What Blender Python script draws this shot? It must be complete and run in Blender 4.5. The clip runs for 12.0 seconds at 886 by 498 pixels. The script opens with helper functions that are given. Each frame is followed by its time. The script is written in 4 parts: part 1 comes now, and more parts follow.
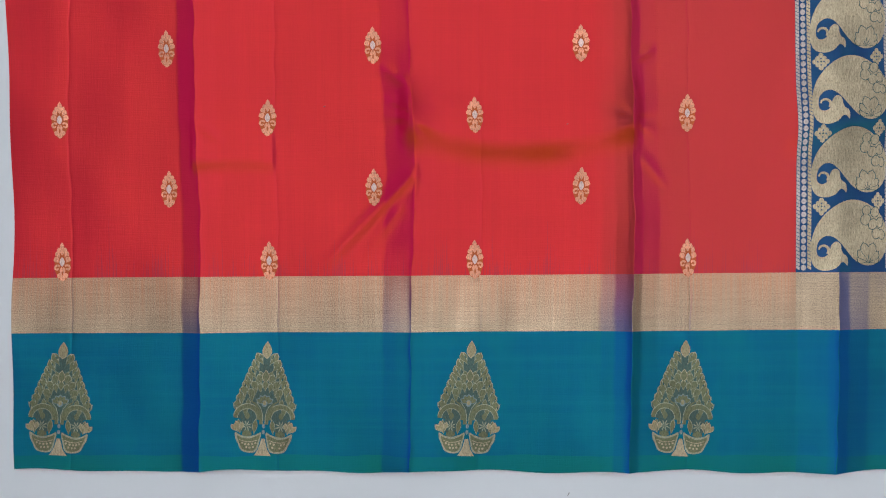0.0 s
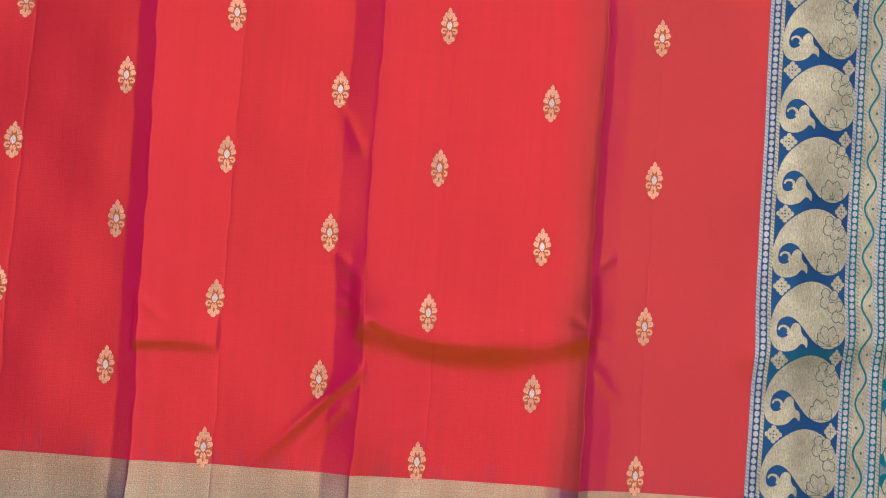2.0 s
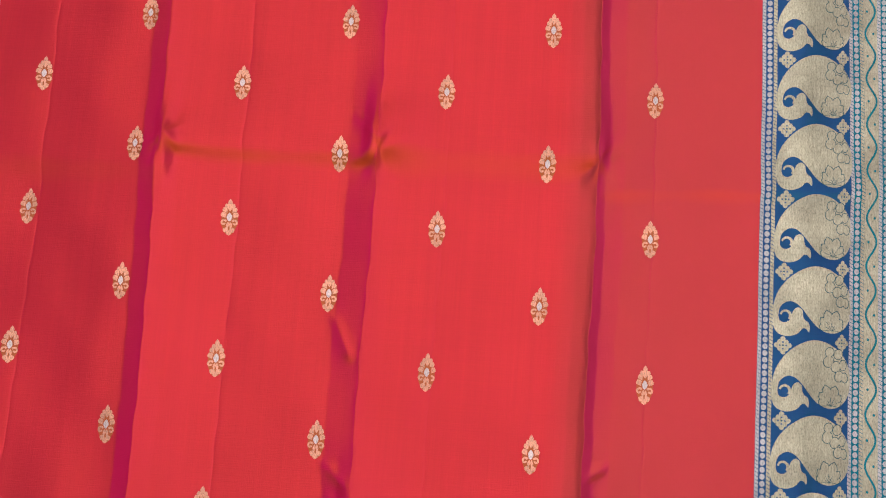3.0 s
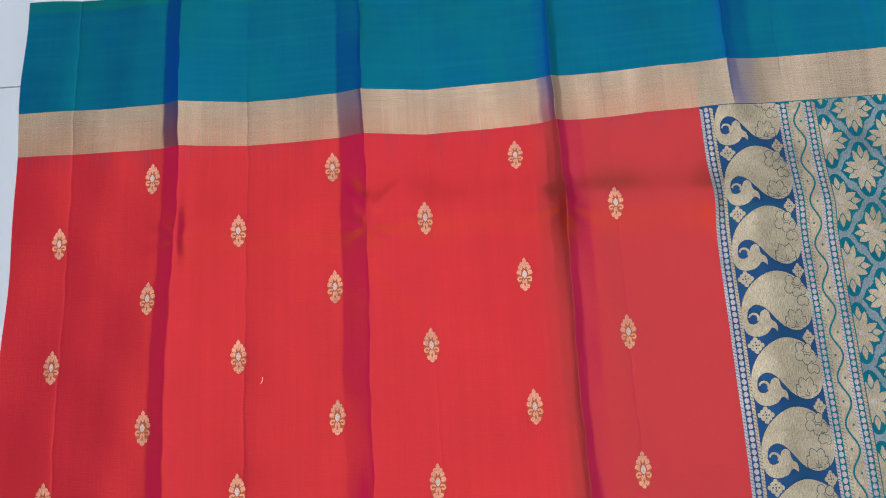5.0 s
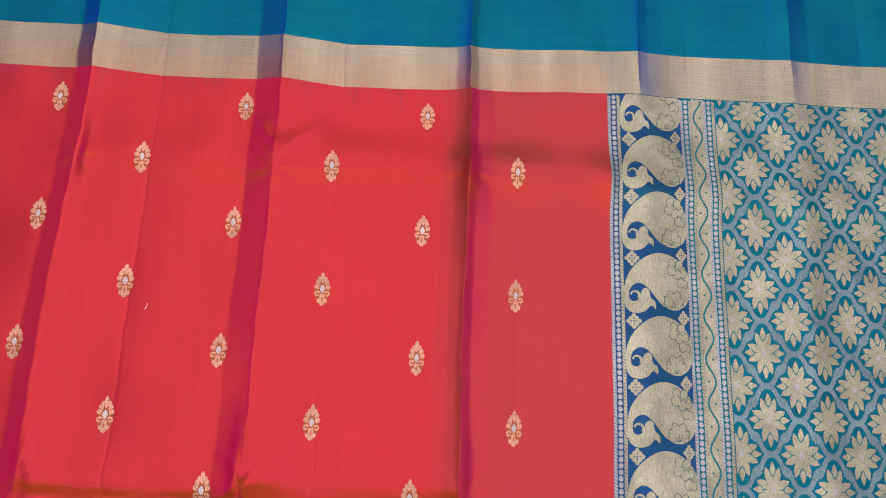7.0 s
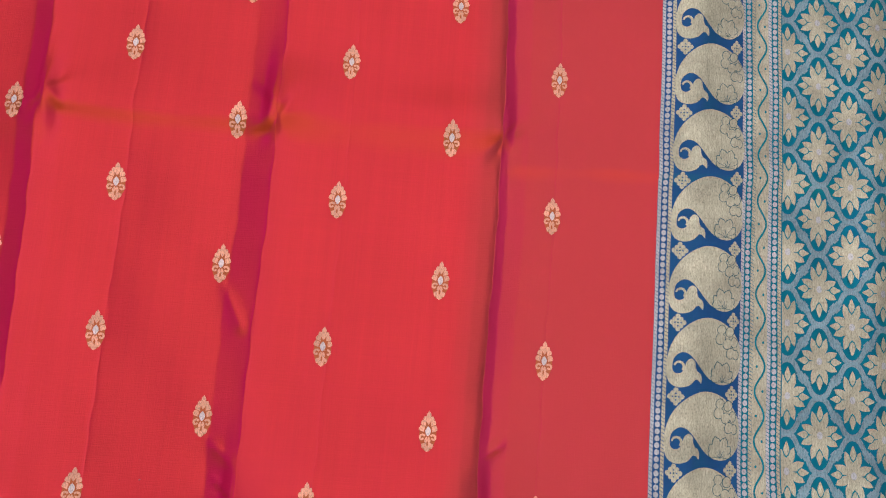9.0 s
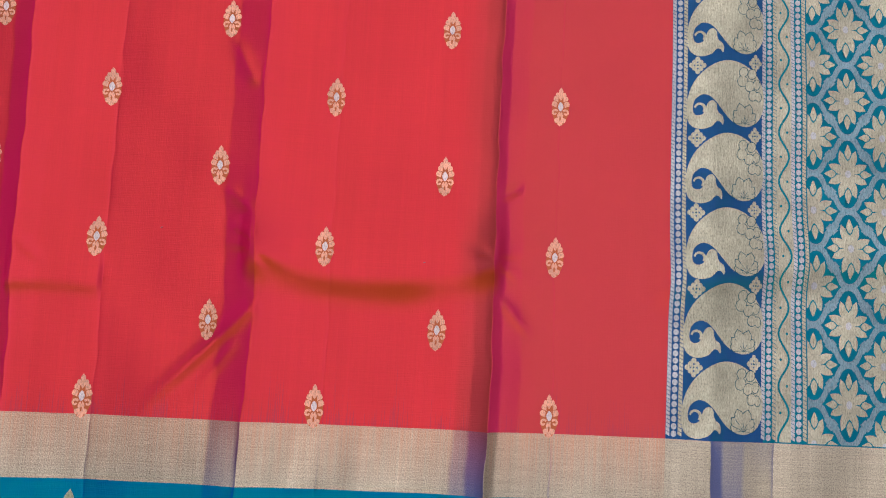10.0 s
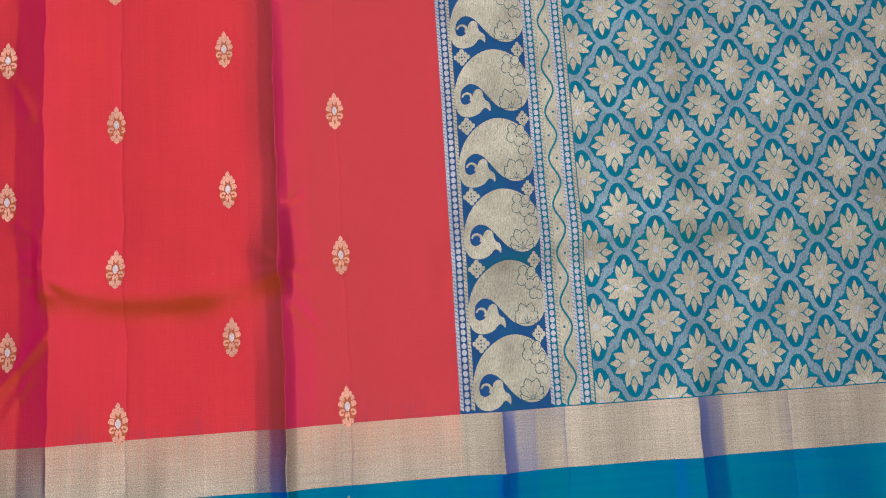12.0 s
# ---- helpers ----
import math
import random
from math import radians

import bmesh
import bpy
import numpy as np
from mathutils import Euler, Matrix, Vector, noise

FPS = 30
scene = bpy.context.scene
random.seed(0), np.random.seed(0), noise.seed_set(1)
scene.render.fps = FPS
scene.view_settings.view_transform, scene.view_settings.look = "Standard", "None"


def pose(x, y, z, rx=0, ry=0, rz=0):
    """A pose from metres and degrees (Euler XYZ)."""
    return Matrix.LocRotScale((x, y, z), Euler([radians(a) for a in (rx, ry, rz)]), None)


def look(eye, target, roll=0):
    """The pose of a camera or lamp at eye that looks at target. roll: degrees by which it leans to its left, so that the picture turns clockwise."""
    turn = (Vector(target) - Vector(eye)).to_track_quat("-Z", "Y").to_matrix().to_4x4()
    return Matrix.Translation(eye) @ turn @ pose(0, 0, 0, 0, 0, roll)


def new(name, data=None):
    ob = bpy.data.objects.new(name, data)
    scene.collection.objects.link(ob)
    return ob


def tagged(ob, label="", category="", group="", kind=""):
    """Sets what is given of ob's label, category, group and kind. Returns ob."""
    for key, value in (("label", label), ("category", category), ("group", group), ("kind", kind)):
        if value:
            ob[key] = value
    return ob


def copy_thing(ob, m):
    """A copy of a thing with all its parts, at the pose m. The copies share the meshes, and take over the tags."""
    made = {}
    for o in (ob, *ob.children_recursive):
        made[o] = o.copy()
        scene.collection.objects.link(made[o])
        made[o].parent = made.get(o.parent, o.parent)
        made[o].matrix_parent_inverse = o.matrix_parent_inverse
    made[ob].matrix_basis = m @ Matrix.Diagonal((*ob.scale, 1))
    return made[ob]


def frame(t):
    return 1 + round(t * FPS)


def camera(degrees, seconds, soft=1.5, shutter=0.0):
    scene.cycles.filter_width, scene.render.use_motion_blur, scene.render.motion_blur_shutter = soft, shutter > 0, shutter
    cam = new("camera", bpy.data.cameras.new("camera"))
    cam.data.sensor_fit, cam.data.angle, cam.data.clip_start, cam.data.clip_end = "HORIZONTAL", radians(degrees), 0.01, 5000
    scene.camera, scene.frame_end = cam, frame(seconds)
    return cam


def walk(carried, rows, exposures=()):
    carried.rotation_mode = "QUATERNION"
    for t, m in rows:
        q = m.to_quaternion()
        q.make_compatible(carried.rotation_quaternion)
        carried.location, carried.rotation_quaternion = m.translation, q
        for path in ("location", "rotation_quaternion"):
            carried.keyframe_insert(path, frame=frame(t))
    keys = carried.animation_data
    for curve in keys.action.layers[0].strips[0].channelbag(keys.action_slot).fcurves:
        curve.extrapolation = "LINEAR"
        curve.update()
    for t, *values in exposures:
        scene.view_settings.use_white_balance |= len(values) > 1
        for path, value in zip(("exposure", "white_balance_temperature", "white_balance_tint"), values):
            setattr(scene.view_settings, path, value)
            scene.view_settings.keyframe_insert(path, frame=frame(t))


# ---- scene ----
cam = camera(62.0, 12.0, soft=1.1)
PATH = [
    (0, (0.045, -0.001, 0.644), (0.017, 0.026, -1.356), -47.1),
    (0.5, (0.042, 0.012, 0.637), (0.013, 0.032, -1.363), -56.8),
    (1, (0.042, 0.03, 0.62), (0.032, 0.044, -1.38), -35.2),
    (1.5, (0.051, 0.081, 0.625), (0.087, 0.127, -1.374), 38.8),
    (2, (0.068, 0.145, 0.631), (0.09, 0.249, -1.366), 15.3),
    (2.5, (0.082, 0.219, 0.637), (0.055, 0.416, -1.353), -2.2),
    (2.7, (0.092, 0.242, 0.636), (0.049, 0.465, -1.351), -6.2),
    (4.3, (0.105, 0.45, 0.687), (-0.026, 0.795, -1.279), -22.0),
    (4.5, (0.117, 0.486, 0.688), (-0.008, 0.869, -1.271), -20.6),
    (5, (0.113, 0.55, 0.702), (0.04, 0.998, -1.246), -12.6),
    (5.5, (0.127, 0.606, 0.726), (0.114, 1.148, -1.199), -3.0),
    (6, (0.166, 0.61, 0.733), (0.211, 1.223, -1.17), 3.6),
    (6.5, (0.167, 0.547, 0.719), (0.274, 1.129, -1.192), 10.6),
    (7, (0.155, 0.482, 0.698), (0.237, 0.987, -1.235), 11.7),
    (7.2, (0.152, 0.459, 0.68), (0.247, 0.914, -1.265), 14.9),
    (8.8, (0.107, 0.261, 0.63), (0.281, 0.635, -1.327), 29.2),
    (9, (0.118, 0.235, 0.621), (0.257, 0.556, -1.348), 27.5),
    (9.5, (0.146, 0.139, 0.596), (0.266, 0.424, -1.38), 27.1),
    (10, (0.142, 0.055, 0.592), (0.201, 0.292, -1.393), 16.1),
    (10.5, (0.153, -0.014, 0.584), (0.142, 0.15, -1.409), 0.1),
    (11, (0.175, -0.036, 0.577), (0.158, 0.0, -1.423), -23.7),
    (11.5, (0.243, -0.031, 0.594), (0.275, 0.051, -1.404), 21.1),
    (12, (0.302, 0.041, 0.624), (0.412, 0.294, -1.357), 19.0),
]
EXPOSURES = [(0, -0.26, 6800, 10), (1, -0.20, 6800, 10), (1.5, -0.03, 6750, 10), (2.5, 0.06, 6650, 10), (4.5, -0.10, 6550, 10), (5.5, -0.25, 6400, 10), (6.0, -0.38, 6400, 10),
             (6.5, -0.27, 6450, 10), (7.0, -0.02, 6450, 10), (9.5, -0.06, 6250, 10), (10.5, 0.0, 6050, 10), (11.5, -0.06, 6070, 10), (12, 0.0, 6080, 10)]
walk(cam, [(t, look(eye, target, roll)) for t, eye, target, roll in PATH], EXPOSURES)

# ---- light: an indoor room lit by added, unseen flat ceiling lights ----
world = bpy.data.worlds.new("world")
scene.world = world
world.use_nodes = True
world.node_tree.nodes["Background"].inputs["Color"].default_value = (0.75, 0.85, 1.0, 1)
world.node_tree.nodes["Background"].inputs["Strength"].default_value = 0.1
PANEL_STRENGTH = 3.7
PANEL_COLOUR = (0.92, 0.945, 1.0, 1)


# ---- materials ----
class Mat:
    """A small builder for node materials."""

    def __init__(self, name):
        self.m = bpy.data.materials.new(name)
        self.m.use_nodes = True
        self.t = self.m.node_tree
        self.bsdf = self.t.nodes["Principled BSDF"]
        self.out = self.t.nodes["Material Output"]

    def add(self, kind, **ins):
        n = self.t.nodes.new(kind)
        for k, v in ins.items():
            self.put(n.inputs[k.replace("_", " ")], v)
        return n

    def put(self, sock, v):
        if isinstance(v, bpy.types.NodeSocket):
            self.t.links.new(v, sock)
        else:
            sock.default_value = v

    def uv(self):
        return self.add("ShaderNodeUVMap").outputs["UV"]

    def scaled(self, vec, sx, sy, sz=1.0):
        n = self.add("ShaderNodeMapping", Vector=vec)
        n.inputs["Scale"].default_value = (sx, sy, sz)
        return n.outputs["Vector"]

    def noise(self, vec, scale, detail=3.0, rough=0.5):
        return self.add("ShaderNodeTexNoise", Vector=vec, Scale=scale, Detail=detail, Roughness=rough).outputs["Fac"]

    def ramp(self, fac, *stops):
        n = self.add("ShaderNodeValToRGB", Fac=fac)
        e = n.color_ramp.elements
        while len(e) < len(stops):
            e.new(0.5)
        for el, (p, c) in zip(e, stops):
            el.position = p
            el.color = (*c, 1) if isinstance(c, tuple) else (c, c, c, 1)
        return n.outputs["Color"]

    def mix(self, fac, a, b, blend="MIX"):
        n = self.t.nodes.new("ShaderNodeMix")
        n.data_type, n.blend_type = "RGBA", blend
        self.put(n.inputs[0], fac)
        self.put(n.inputs[6], a)
        self.put(n.inputs[7], b)
        return n.outputs[2]

    def math(self, op, a, b=0.0, c=0.0):
        n = self.t.nodes.new("ShaderNodeMath")
        n.operation = op
        for s, v in zip(n.inputs, (a, b, c)):
            self.put(s, v)
        return n.outputs[0]

    def bump(self, height, strength, dist):
        return self.add("ShaderNodeBump", Height=height, Strength=strength, Distance=dist).outputs["Normal"]


def rgb(r, g, b):
    return (r, g, b, 1)


def weave(m, uv, fine=1400.0):
    """Height of a plain weave with slight slubs along the threads."""
    a = m.noise(m.scaled(uv, fine, 60), 1.0, 2)
    b = m.noise(m.scaled(uv, 60, fine), 1.0, 2)
    return m.math("ADD", a, b)


def silk(name, base, thread_x, thread_y, gloss, extra=None, steep=None, tilted=None, falls=None):
    """Shot silk: a matt body and two thin lustres, one for the threads of each direction."""
    m = Mat(name)
    uv = m.uv()
    slub = m.noise(m.scaled(uv, 1600, 14), 1.0, 3)
    slub2 = m.noise(m.scaled(uv, 14, 1600), 1.0, 3)
    cloud = m.noise(uv, 9.0, 3)
    tone = m.math("ADD", m.math("MULTIPLY", slub, 0.5), m.math("MULTIPLY", slub2, 0.5))
    shade = m.ramp(tone, (0.34, 0.89), (0.66, 1.06))
    shade2 = m.ramp(cloud, (0.3, 0.87), (0.7, 1.07))
    bars = m.noise(m.scaled(uv, 130, 2.2), 1.0, 3, 0.6)
    shade2 = m.mix(1.0, shade2, m.ramp(bars, (0.32, 0.93), (0.68, 1.06)), "MULTIPLY")
    col = m.mix(1.0, m.mix(1.0, rgb(*base), shade, "MULTIPLY"), shade2, "MULTIPLY")
    if extra:
        col = extra(m, uv, col)
    # slope recolours the fold sides: shot-silk sheen and shade painted into the base
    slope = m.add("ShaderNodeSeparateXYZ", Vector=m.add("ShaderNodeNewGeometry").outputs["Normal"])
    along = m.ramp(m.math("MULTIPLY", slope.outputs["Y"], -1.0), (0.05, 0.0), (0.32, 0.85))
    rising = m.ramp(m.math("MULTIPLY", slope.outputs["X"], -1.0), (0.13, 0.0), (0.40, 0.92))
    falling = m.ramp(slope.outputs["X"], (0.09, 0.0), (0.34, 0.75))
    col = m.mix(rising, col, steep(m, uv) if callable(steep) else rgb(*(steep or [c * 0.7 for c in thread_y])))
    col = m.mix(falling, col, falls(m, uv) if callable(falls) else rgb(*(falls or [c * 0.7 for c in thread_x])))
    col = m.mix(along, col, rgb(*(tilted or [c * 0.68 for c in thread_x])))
    nrm = m.bump(weave(m, uv), 0.25, 0.0004)
    m.put(m.bsdf.inputs["Base Color"], col)
    m.bsdf.inputs["Roughness"].default_value = 0.75
    m.bsdf.inputs["Specular IOR Level"].default_value = 0.08
    m.put(m.bsdf.inputs["Normal"], nrm)
    gx = m.add("ShaderNodeBsdfAnisotropic", Color=rgb(*thread_x), Roughness=0.38, Anisotropy=0.6, Normal=nrm, Tangent=m.add("ShaderNodeCombineXYZ", X=1.0).outputs[0])
    gy = m.add("ShaderNodeBsdfAnisotropic", Color=rgb(*thread_y), Roughness=0.38, Anisotropy=0.6, Normal=nrm, Tangent=m.add("ShaderNodeCombineXYZ", Y=1.0).outputs[0])
    both = m.add("ShaderNodeMixShader", Fac=0.55)
    m.t.links.new(gx.outputs[0], both.inputs[1])
    m.t.links.new(gy.outputs[0], both.inputs[2])
    last = m.add("ShaderNodeMixShader", Fac=gloss)
    m.t.links.new(m.bsdf.outputs[0], last.inputs[1])
    m.t.links.new(both.outputs[0], last.inputs[2])
    m.t.links.new(last.outputs[0], m.out.inputs["Surface"])
    return m.m


def fringe(m, uv, col):
    """Blue warp ends that stray from the gold bands into the red."""
    sep = m.add("ShaderNodeSeparateXYZ", Vector=uv)
    near = m.math("MINIMUM", m.math("ADD", sep.outputs["Y"], 0.013), m.math("SUBTRACT", 0.835, sep.outputs["Y"]))
    streak = m.noise(m.scaled(uv, 780, 3.5), 1.0, 4, 0.75)
    patch = m.noise(m.scaled(uv, 45, 0), 1.0, 1)
    reach = m.math("MULTIPLY", m.math("SUBTRACT", m.math("ADD", streak, m.math("MULTIPLY", patch, 0.35)), 0.7), 0.26)
    mask = m.math("MULTIPLY", m.math("GREATER_THAN", reach, near), 0.72)
    # the last panel before the end piece is woven with a duller weft
    dull = m.ramp(m.math("MULTIPLY", m.math("SUBTRACT", sep.outputs["X"], 0.165), 14.0), (0.0, 0.0), (0.45, 0.85), (0.75, 0.75), (1.0, 0.85))
    col = m.mix(dull, col, rgb(0.305, 0.053, 0.050))
    return m.mix(mask, col, rgb(0.10, 0.05, 0.09))


def selvage(m, uv, col):
    """A greener strip woven along both long edges."""
    sep = m.add("ShaderNodeSeparateXYZ", Vector=uv)
    wob = m.math("MULTIPLY", m.math("SUBTRACT", m.noise(m.scaled(uv, 30, 400), 1.0, 2), 0.5), 0.006)
    y = m.math("ADD", sep.outputs["Y"], wob)
    mask = m.math("MAXIMUM", m.math("LESS_THAN", y, -0.1665), m.math("GREATER_THAN", y, 1.0))
    bands = m.noise(m.scaled(uv, 2, 160), 1.0, 3)
    patch = m.noise(m.scaled(uv, 15, 9), 1.0, 3, 0.55)
    col = m.mix(m.ramp(patch, (0.36, 0.45), (0.52, 0.0)), col, rgb(0.001, 0.07, 0.17))
    col = m.mix(m.ramp(patch, (0.50, 0.0), (0.66, 0.55)), col, rgb(0.002, 0.155, 0.135))
    col = m.mix(m.math("MULTIPLY", m.ramp(bands, (0.45, 0.0), (0.7, 1.0)), 0.35), col, rgb(0.005, 0.17, 0.17))
    return m.mix(m.math("MULTIPLY", mask, 0.8), col, rgb(0.004, 0.16, 0.06))


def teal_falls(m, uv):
    """Painted sheen of falling fold sides: teal, and blue past the end piece's first fold."""
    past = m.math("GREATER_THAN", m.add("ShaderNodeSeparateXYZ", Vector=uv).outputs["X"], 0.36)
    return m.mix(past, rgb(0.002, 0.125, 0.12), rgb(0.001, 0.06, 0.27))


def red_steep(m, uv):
    """Painted sheen of rising fold sides: crimson, browner beside the dull last panel."""
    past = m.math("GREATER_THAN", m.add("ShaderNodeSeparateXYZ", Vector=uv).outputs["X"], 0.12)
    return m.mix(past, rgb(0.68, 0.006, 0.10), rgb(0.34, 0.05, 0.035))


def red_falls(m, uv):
    # falling fold sides get a painted sheen, more crimson beside the dull panel
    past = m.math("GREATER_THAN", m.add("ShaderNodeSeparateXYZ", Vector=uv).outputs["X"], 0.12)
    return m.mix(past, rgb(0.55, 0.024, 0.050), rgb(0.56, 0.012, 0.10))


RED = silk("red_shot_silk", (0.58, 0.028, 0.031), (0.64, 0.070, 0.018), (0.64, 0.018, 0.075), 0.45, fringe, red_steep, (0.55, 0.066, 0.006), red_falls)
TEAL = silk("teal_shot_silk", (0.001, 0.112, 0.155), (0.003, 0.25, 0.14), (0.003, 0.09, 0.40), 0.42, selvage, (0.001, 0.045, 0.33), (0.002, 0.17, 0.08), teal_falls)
PALLU_BLUE = silk("pallu_blue_silk", (0.012, 0.047, 0.135), (0.01, 0.18, 0.18), (0.04, 0.06, 0.30), 0.28)
PALLU_TEAL = silk("pallu_teal_silk", (0.002, 0.118, 0.155), (0.01, 0.27, 0.18), (0.01, 0.11, 0.34), 0.28)


def zari(name, colour, dark, metal=0.55, rough=0.42, lines=2200.0, ribbed=0.0):
    """Metallic thread woven in fine vertical ribs, with gaps where the ground shows."""
    m = Mat(name)
    uv = m.uv()
    rib = m.noise(m.scaled(uv, lines, 170), 1.0, 2)
    comb = m.math("SINE", m.math("MULTIPLY", m.add("ShaderNodeSeparateXYZ", Vector=uv).outputs["X"], 2 * math.pi * lines * 0.72))
    rib = m.math("ADD", m.math("MULTIPLY", rib, 0.55), m.math("MULTIPLY_ADD", comb, ribbed, 0.225))
    speck = m.noise(m.scaled(uv, 1500, 520), 1.0, 2)
    cloud = m.noise(uv, 30.0, 3)
    col = m.mix(m.ramp(rib, (0.3, 0.8), (0.65, 0.0)), rgb(*colour), rgb(*dark))
    # random tone patches, deepened to stand in for uneven sheen on the gold
    col = m.mix(1.0, col, m.ramp(cloud, (0.28, 0.72), (0.68, 1.13)), "MULTIPLY")
    col = m.mix(1.0, col, m.ramp(speck, (0.36, 0.62), (0.5, 0.95), (0.64, 1.0)), "MULTIPLY")
    m.put(m.bsdf.inputs["Base Color"], col)
    m.bsdf.inputs["Metallic"].default_value = metal
    m.put(m.bsdf.inputs["Roughness"], m.math("ADD", m.math("MULTIPLY", speck, 0.25), rough - 0.1))
    m.put(m.bsdf.inputs["Normal"], m.bump(m.math("ADD", rib, m.math("ADD", m.math("MULTIPLY", speck, 0.8), m.math("MULTIPLY", m.noise(m.scaled(uv, 520, 130), 1.0, 2), 1.1))), 0.7, 0.0005))
    return m.m


def red_warp_fold_shade(m, uv, col):
    """The red warp that shows through the gold next to the field. Shade on fold sides is mixed in, bluer next to the
    border.
    """
    sep = m.add("ShaderNodeSeparateXYZ", Vector=uv)
    near = m.math("MINIMUM", m.math("ADD", sep.outputs["Y"], 0.06), m.math("SUBTRACT", 0.883, sep.outputs["Y"]))
    field = m.math("LESS_THAN", sep.outputs["X"], 0.34)
    red = m.math("MULTIPLY", m.ramp(m.math("DIVIDE", near, 0.047), (0.0, 0.0), (1.0, 1.0)), field)
    thread = m.noise(m.scaled(uv, 1100, 8), 1.0, 2)
    k = m.math("MULTIPLY", red, m.ramp(thread, (0.35, 0.15), (0.65, 0.7)))
    col = m.mix(k, col, rgb(0.56, 0.20, 0.10))
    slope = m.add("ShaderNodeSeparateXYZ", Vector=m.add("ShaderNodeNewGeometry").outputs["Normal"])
    # dark violet and maroon, mixed in by slope, stand in for the folds' shade
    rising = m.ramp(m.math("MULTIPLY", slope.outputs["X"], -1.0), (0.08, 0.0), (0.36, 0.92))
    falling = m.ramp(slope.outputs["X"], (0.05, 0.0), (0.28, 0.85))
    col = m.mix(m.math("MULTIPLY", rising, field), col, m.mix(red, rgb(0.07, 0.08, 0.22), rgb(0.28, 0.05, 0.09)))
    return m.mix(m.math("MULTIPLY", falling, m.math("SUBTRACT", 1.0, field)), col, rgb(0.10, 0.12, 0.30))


def band_zari(name, colour, dark):
    """Close-woven gold: a fine even sparkle, faint cross threads and long soft bands."""
    m = Mat(name)
    uv = m.uv()
    spark = m.noise(m.scaled(uv, 1150, 900), 1.0, 2, 0.6)
    picks = m.noise(m.scaled(uv, 25, 1100), 1.0, 2)
    ends = m.noise(m.scaled(uv, 420, 5), 1.0, 3, 0.6)
    broad = m.noise(m.scaled(uv, 26, 5), 1.0, 2)
    col = m.mix(m.ramp(spark, (0.30, 0.85), (0.62, 0.0)), rgb(*colour), rgb(*dark))
    col = m.mix(1.0, col, m.ramp(picks, (0.35, 0.86), (0.65, 1.06)), "MULTIPLY")
    col = m.mix(1.0, col, m.ramp(ends, (0.32, 0.90), (0.66, 1.04)), "MULTIPLY")
    # broad random bands stand in for soft shading across the gold
    col = m.mix(1.0, col, m.ramp(broad, (0.3, 0.74), (0.7, 1.16)), "MULTIPLY")
    col = red_warp_fold_shade(m, uv, col)
    m.put(m.bsdf.inputs["Base Color"], col)
    m.bsdf.inputs["Metallic"].default_value = 0.6
    m.put(m.bsdf.inputs["Roughness"], m.math("ADD", m.math("MULTIPLY", spark, 0.25), 0.27))
    m.put(m.bsdf.inputs["Normal"], m.bump(m.math("ADD", spark, m.math("MULTIPLY", picks, 0.5)), 0.55, 0.0005))
    return m.m


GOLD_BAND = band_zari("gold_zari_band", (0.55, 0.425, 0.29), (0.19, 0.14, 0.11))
GOLD = zari("gold_zari", (0.58, 0.495, 0.345), (0.24, 0.20, 0.13), 0.6, 0.40, 1150.0, ribbed=0.05)
GOLD_PEACH = zari("peach_gold_zari", (0.98, 0.47, 0.30), (0.72, 0.23, 0.13), 0.3, 0.5)
GOLD_OLIVE = zari("olive_gold_zari", (0.22, 0.215, 0.105), (0.045, 0.11, 0.085), 0.5, 0.42)
SILVER = zari("silver_zari", (0.58, 0.53, 0.51), (0.28, 0.26, 0.28), 0.4, 0.45)
ROSE_SILVER = zari("rose_silver_zari", (0.86, 0.68, 0.64), (0.62, 0.44, 0.42), 0.1, 0.5)
SILVER_TEAL = zari("silver_teal_zari", (0.30, 0.365, 0.385), (0.02, 0.15, 0.19), 0.35, 0.5, 1150)
GOLD_DIM = zari("dim_gold_zari", (0.42, 0.37, 0.22), (0.16, 0.16, 0.10), 0.55, 0.42)
PALE_EDGE = zari("pale_gold_thread", (0.46, 0.47, 0.34), (0.11, 0.16, 0.12), 0.5, 0.4)
OUTLINE_TEAL = silk("teal_thread", (0.003, 0.15, 0.18), (0.01, 0.25, 0.18), (0.01, 0.1, 0.25), 0.2)
OLIVE_GROUND = zari("olive_teal_ground", (0.085, 0.135, 0.10), (0.008, 0.10, 0.12), 0.35, 0.5)
OUTLINE = silk("dark_teal_thread", (0.004, 0.06, 0.075), (0.01, 0.16, 0.12), (0.01, 0.08, 0.2), 0.2)
BROWN_THREAD = silk("brown_thread", (0.52, 0.115, 0.042), (0.5, 0.15, 0.03), (0.4, 0.06, 0.03), 0.2)


def plaster(name, colour, rough, speck=0.0):
    m = Mat(name)
    pos = m.add("ShaderNodeTexCoord").outputs["Object"]
    cloud = m.noise(pos, 1.7, 4)
    grain = m.noise(pos, 300.0, 2)
    col = m.mix(1.0, rgb(*colour), m.ramp(cloud, (0.3, 0.95), (0.7, 1.02)), "MULTIPLY")
    if speck:
        dots = m.add("ShaderNodeTexVoronoi", Vector=pos, Scale=14.0).outputs["Distance"]
        col = m.mix(m.math("LESS_THAN", dots, speck), col, rgb(0.3, 0.3, 0.32))
    m.put(m.bsdf.inputs["Base Color"], col)
    m.put(m.bsdf.inputs["Roughness"], m.math("ADD", m.math("MULTIPLY", cloud, 0.1), rough))
    m.put(m.bsdf.inputs["Normal"], m.bump(grain, 0.08, 0.0005))
    return m.m


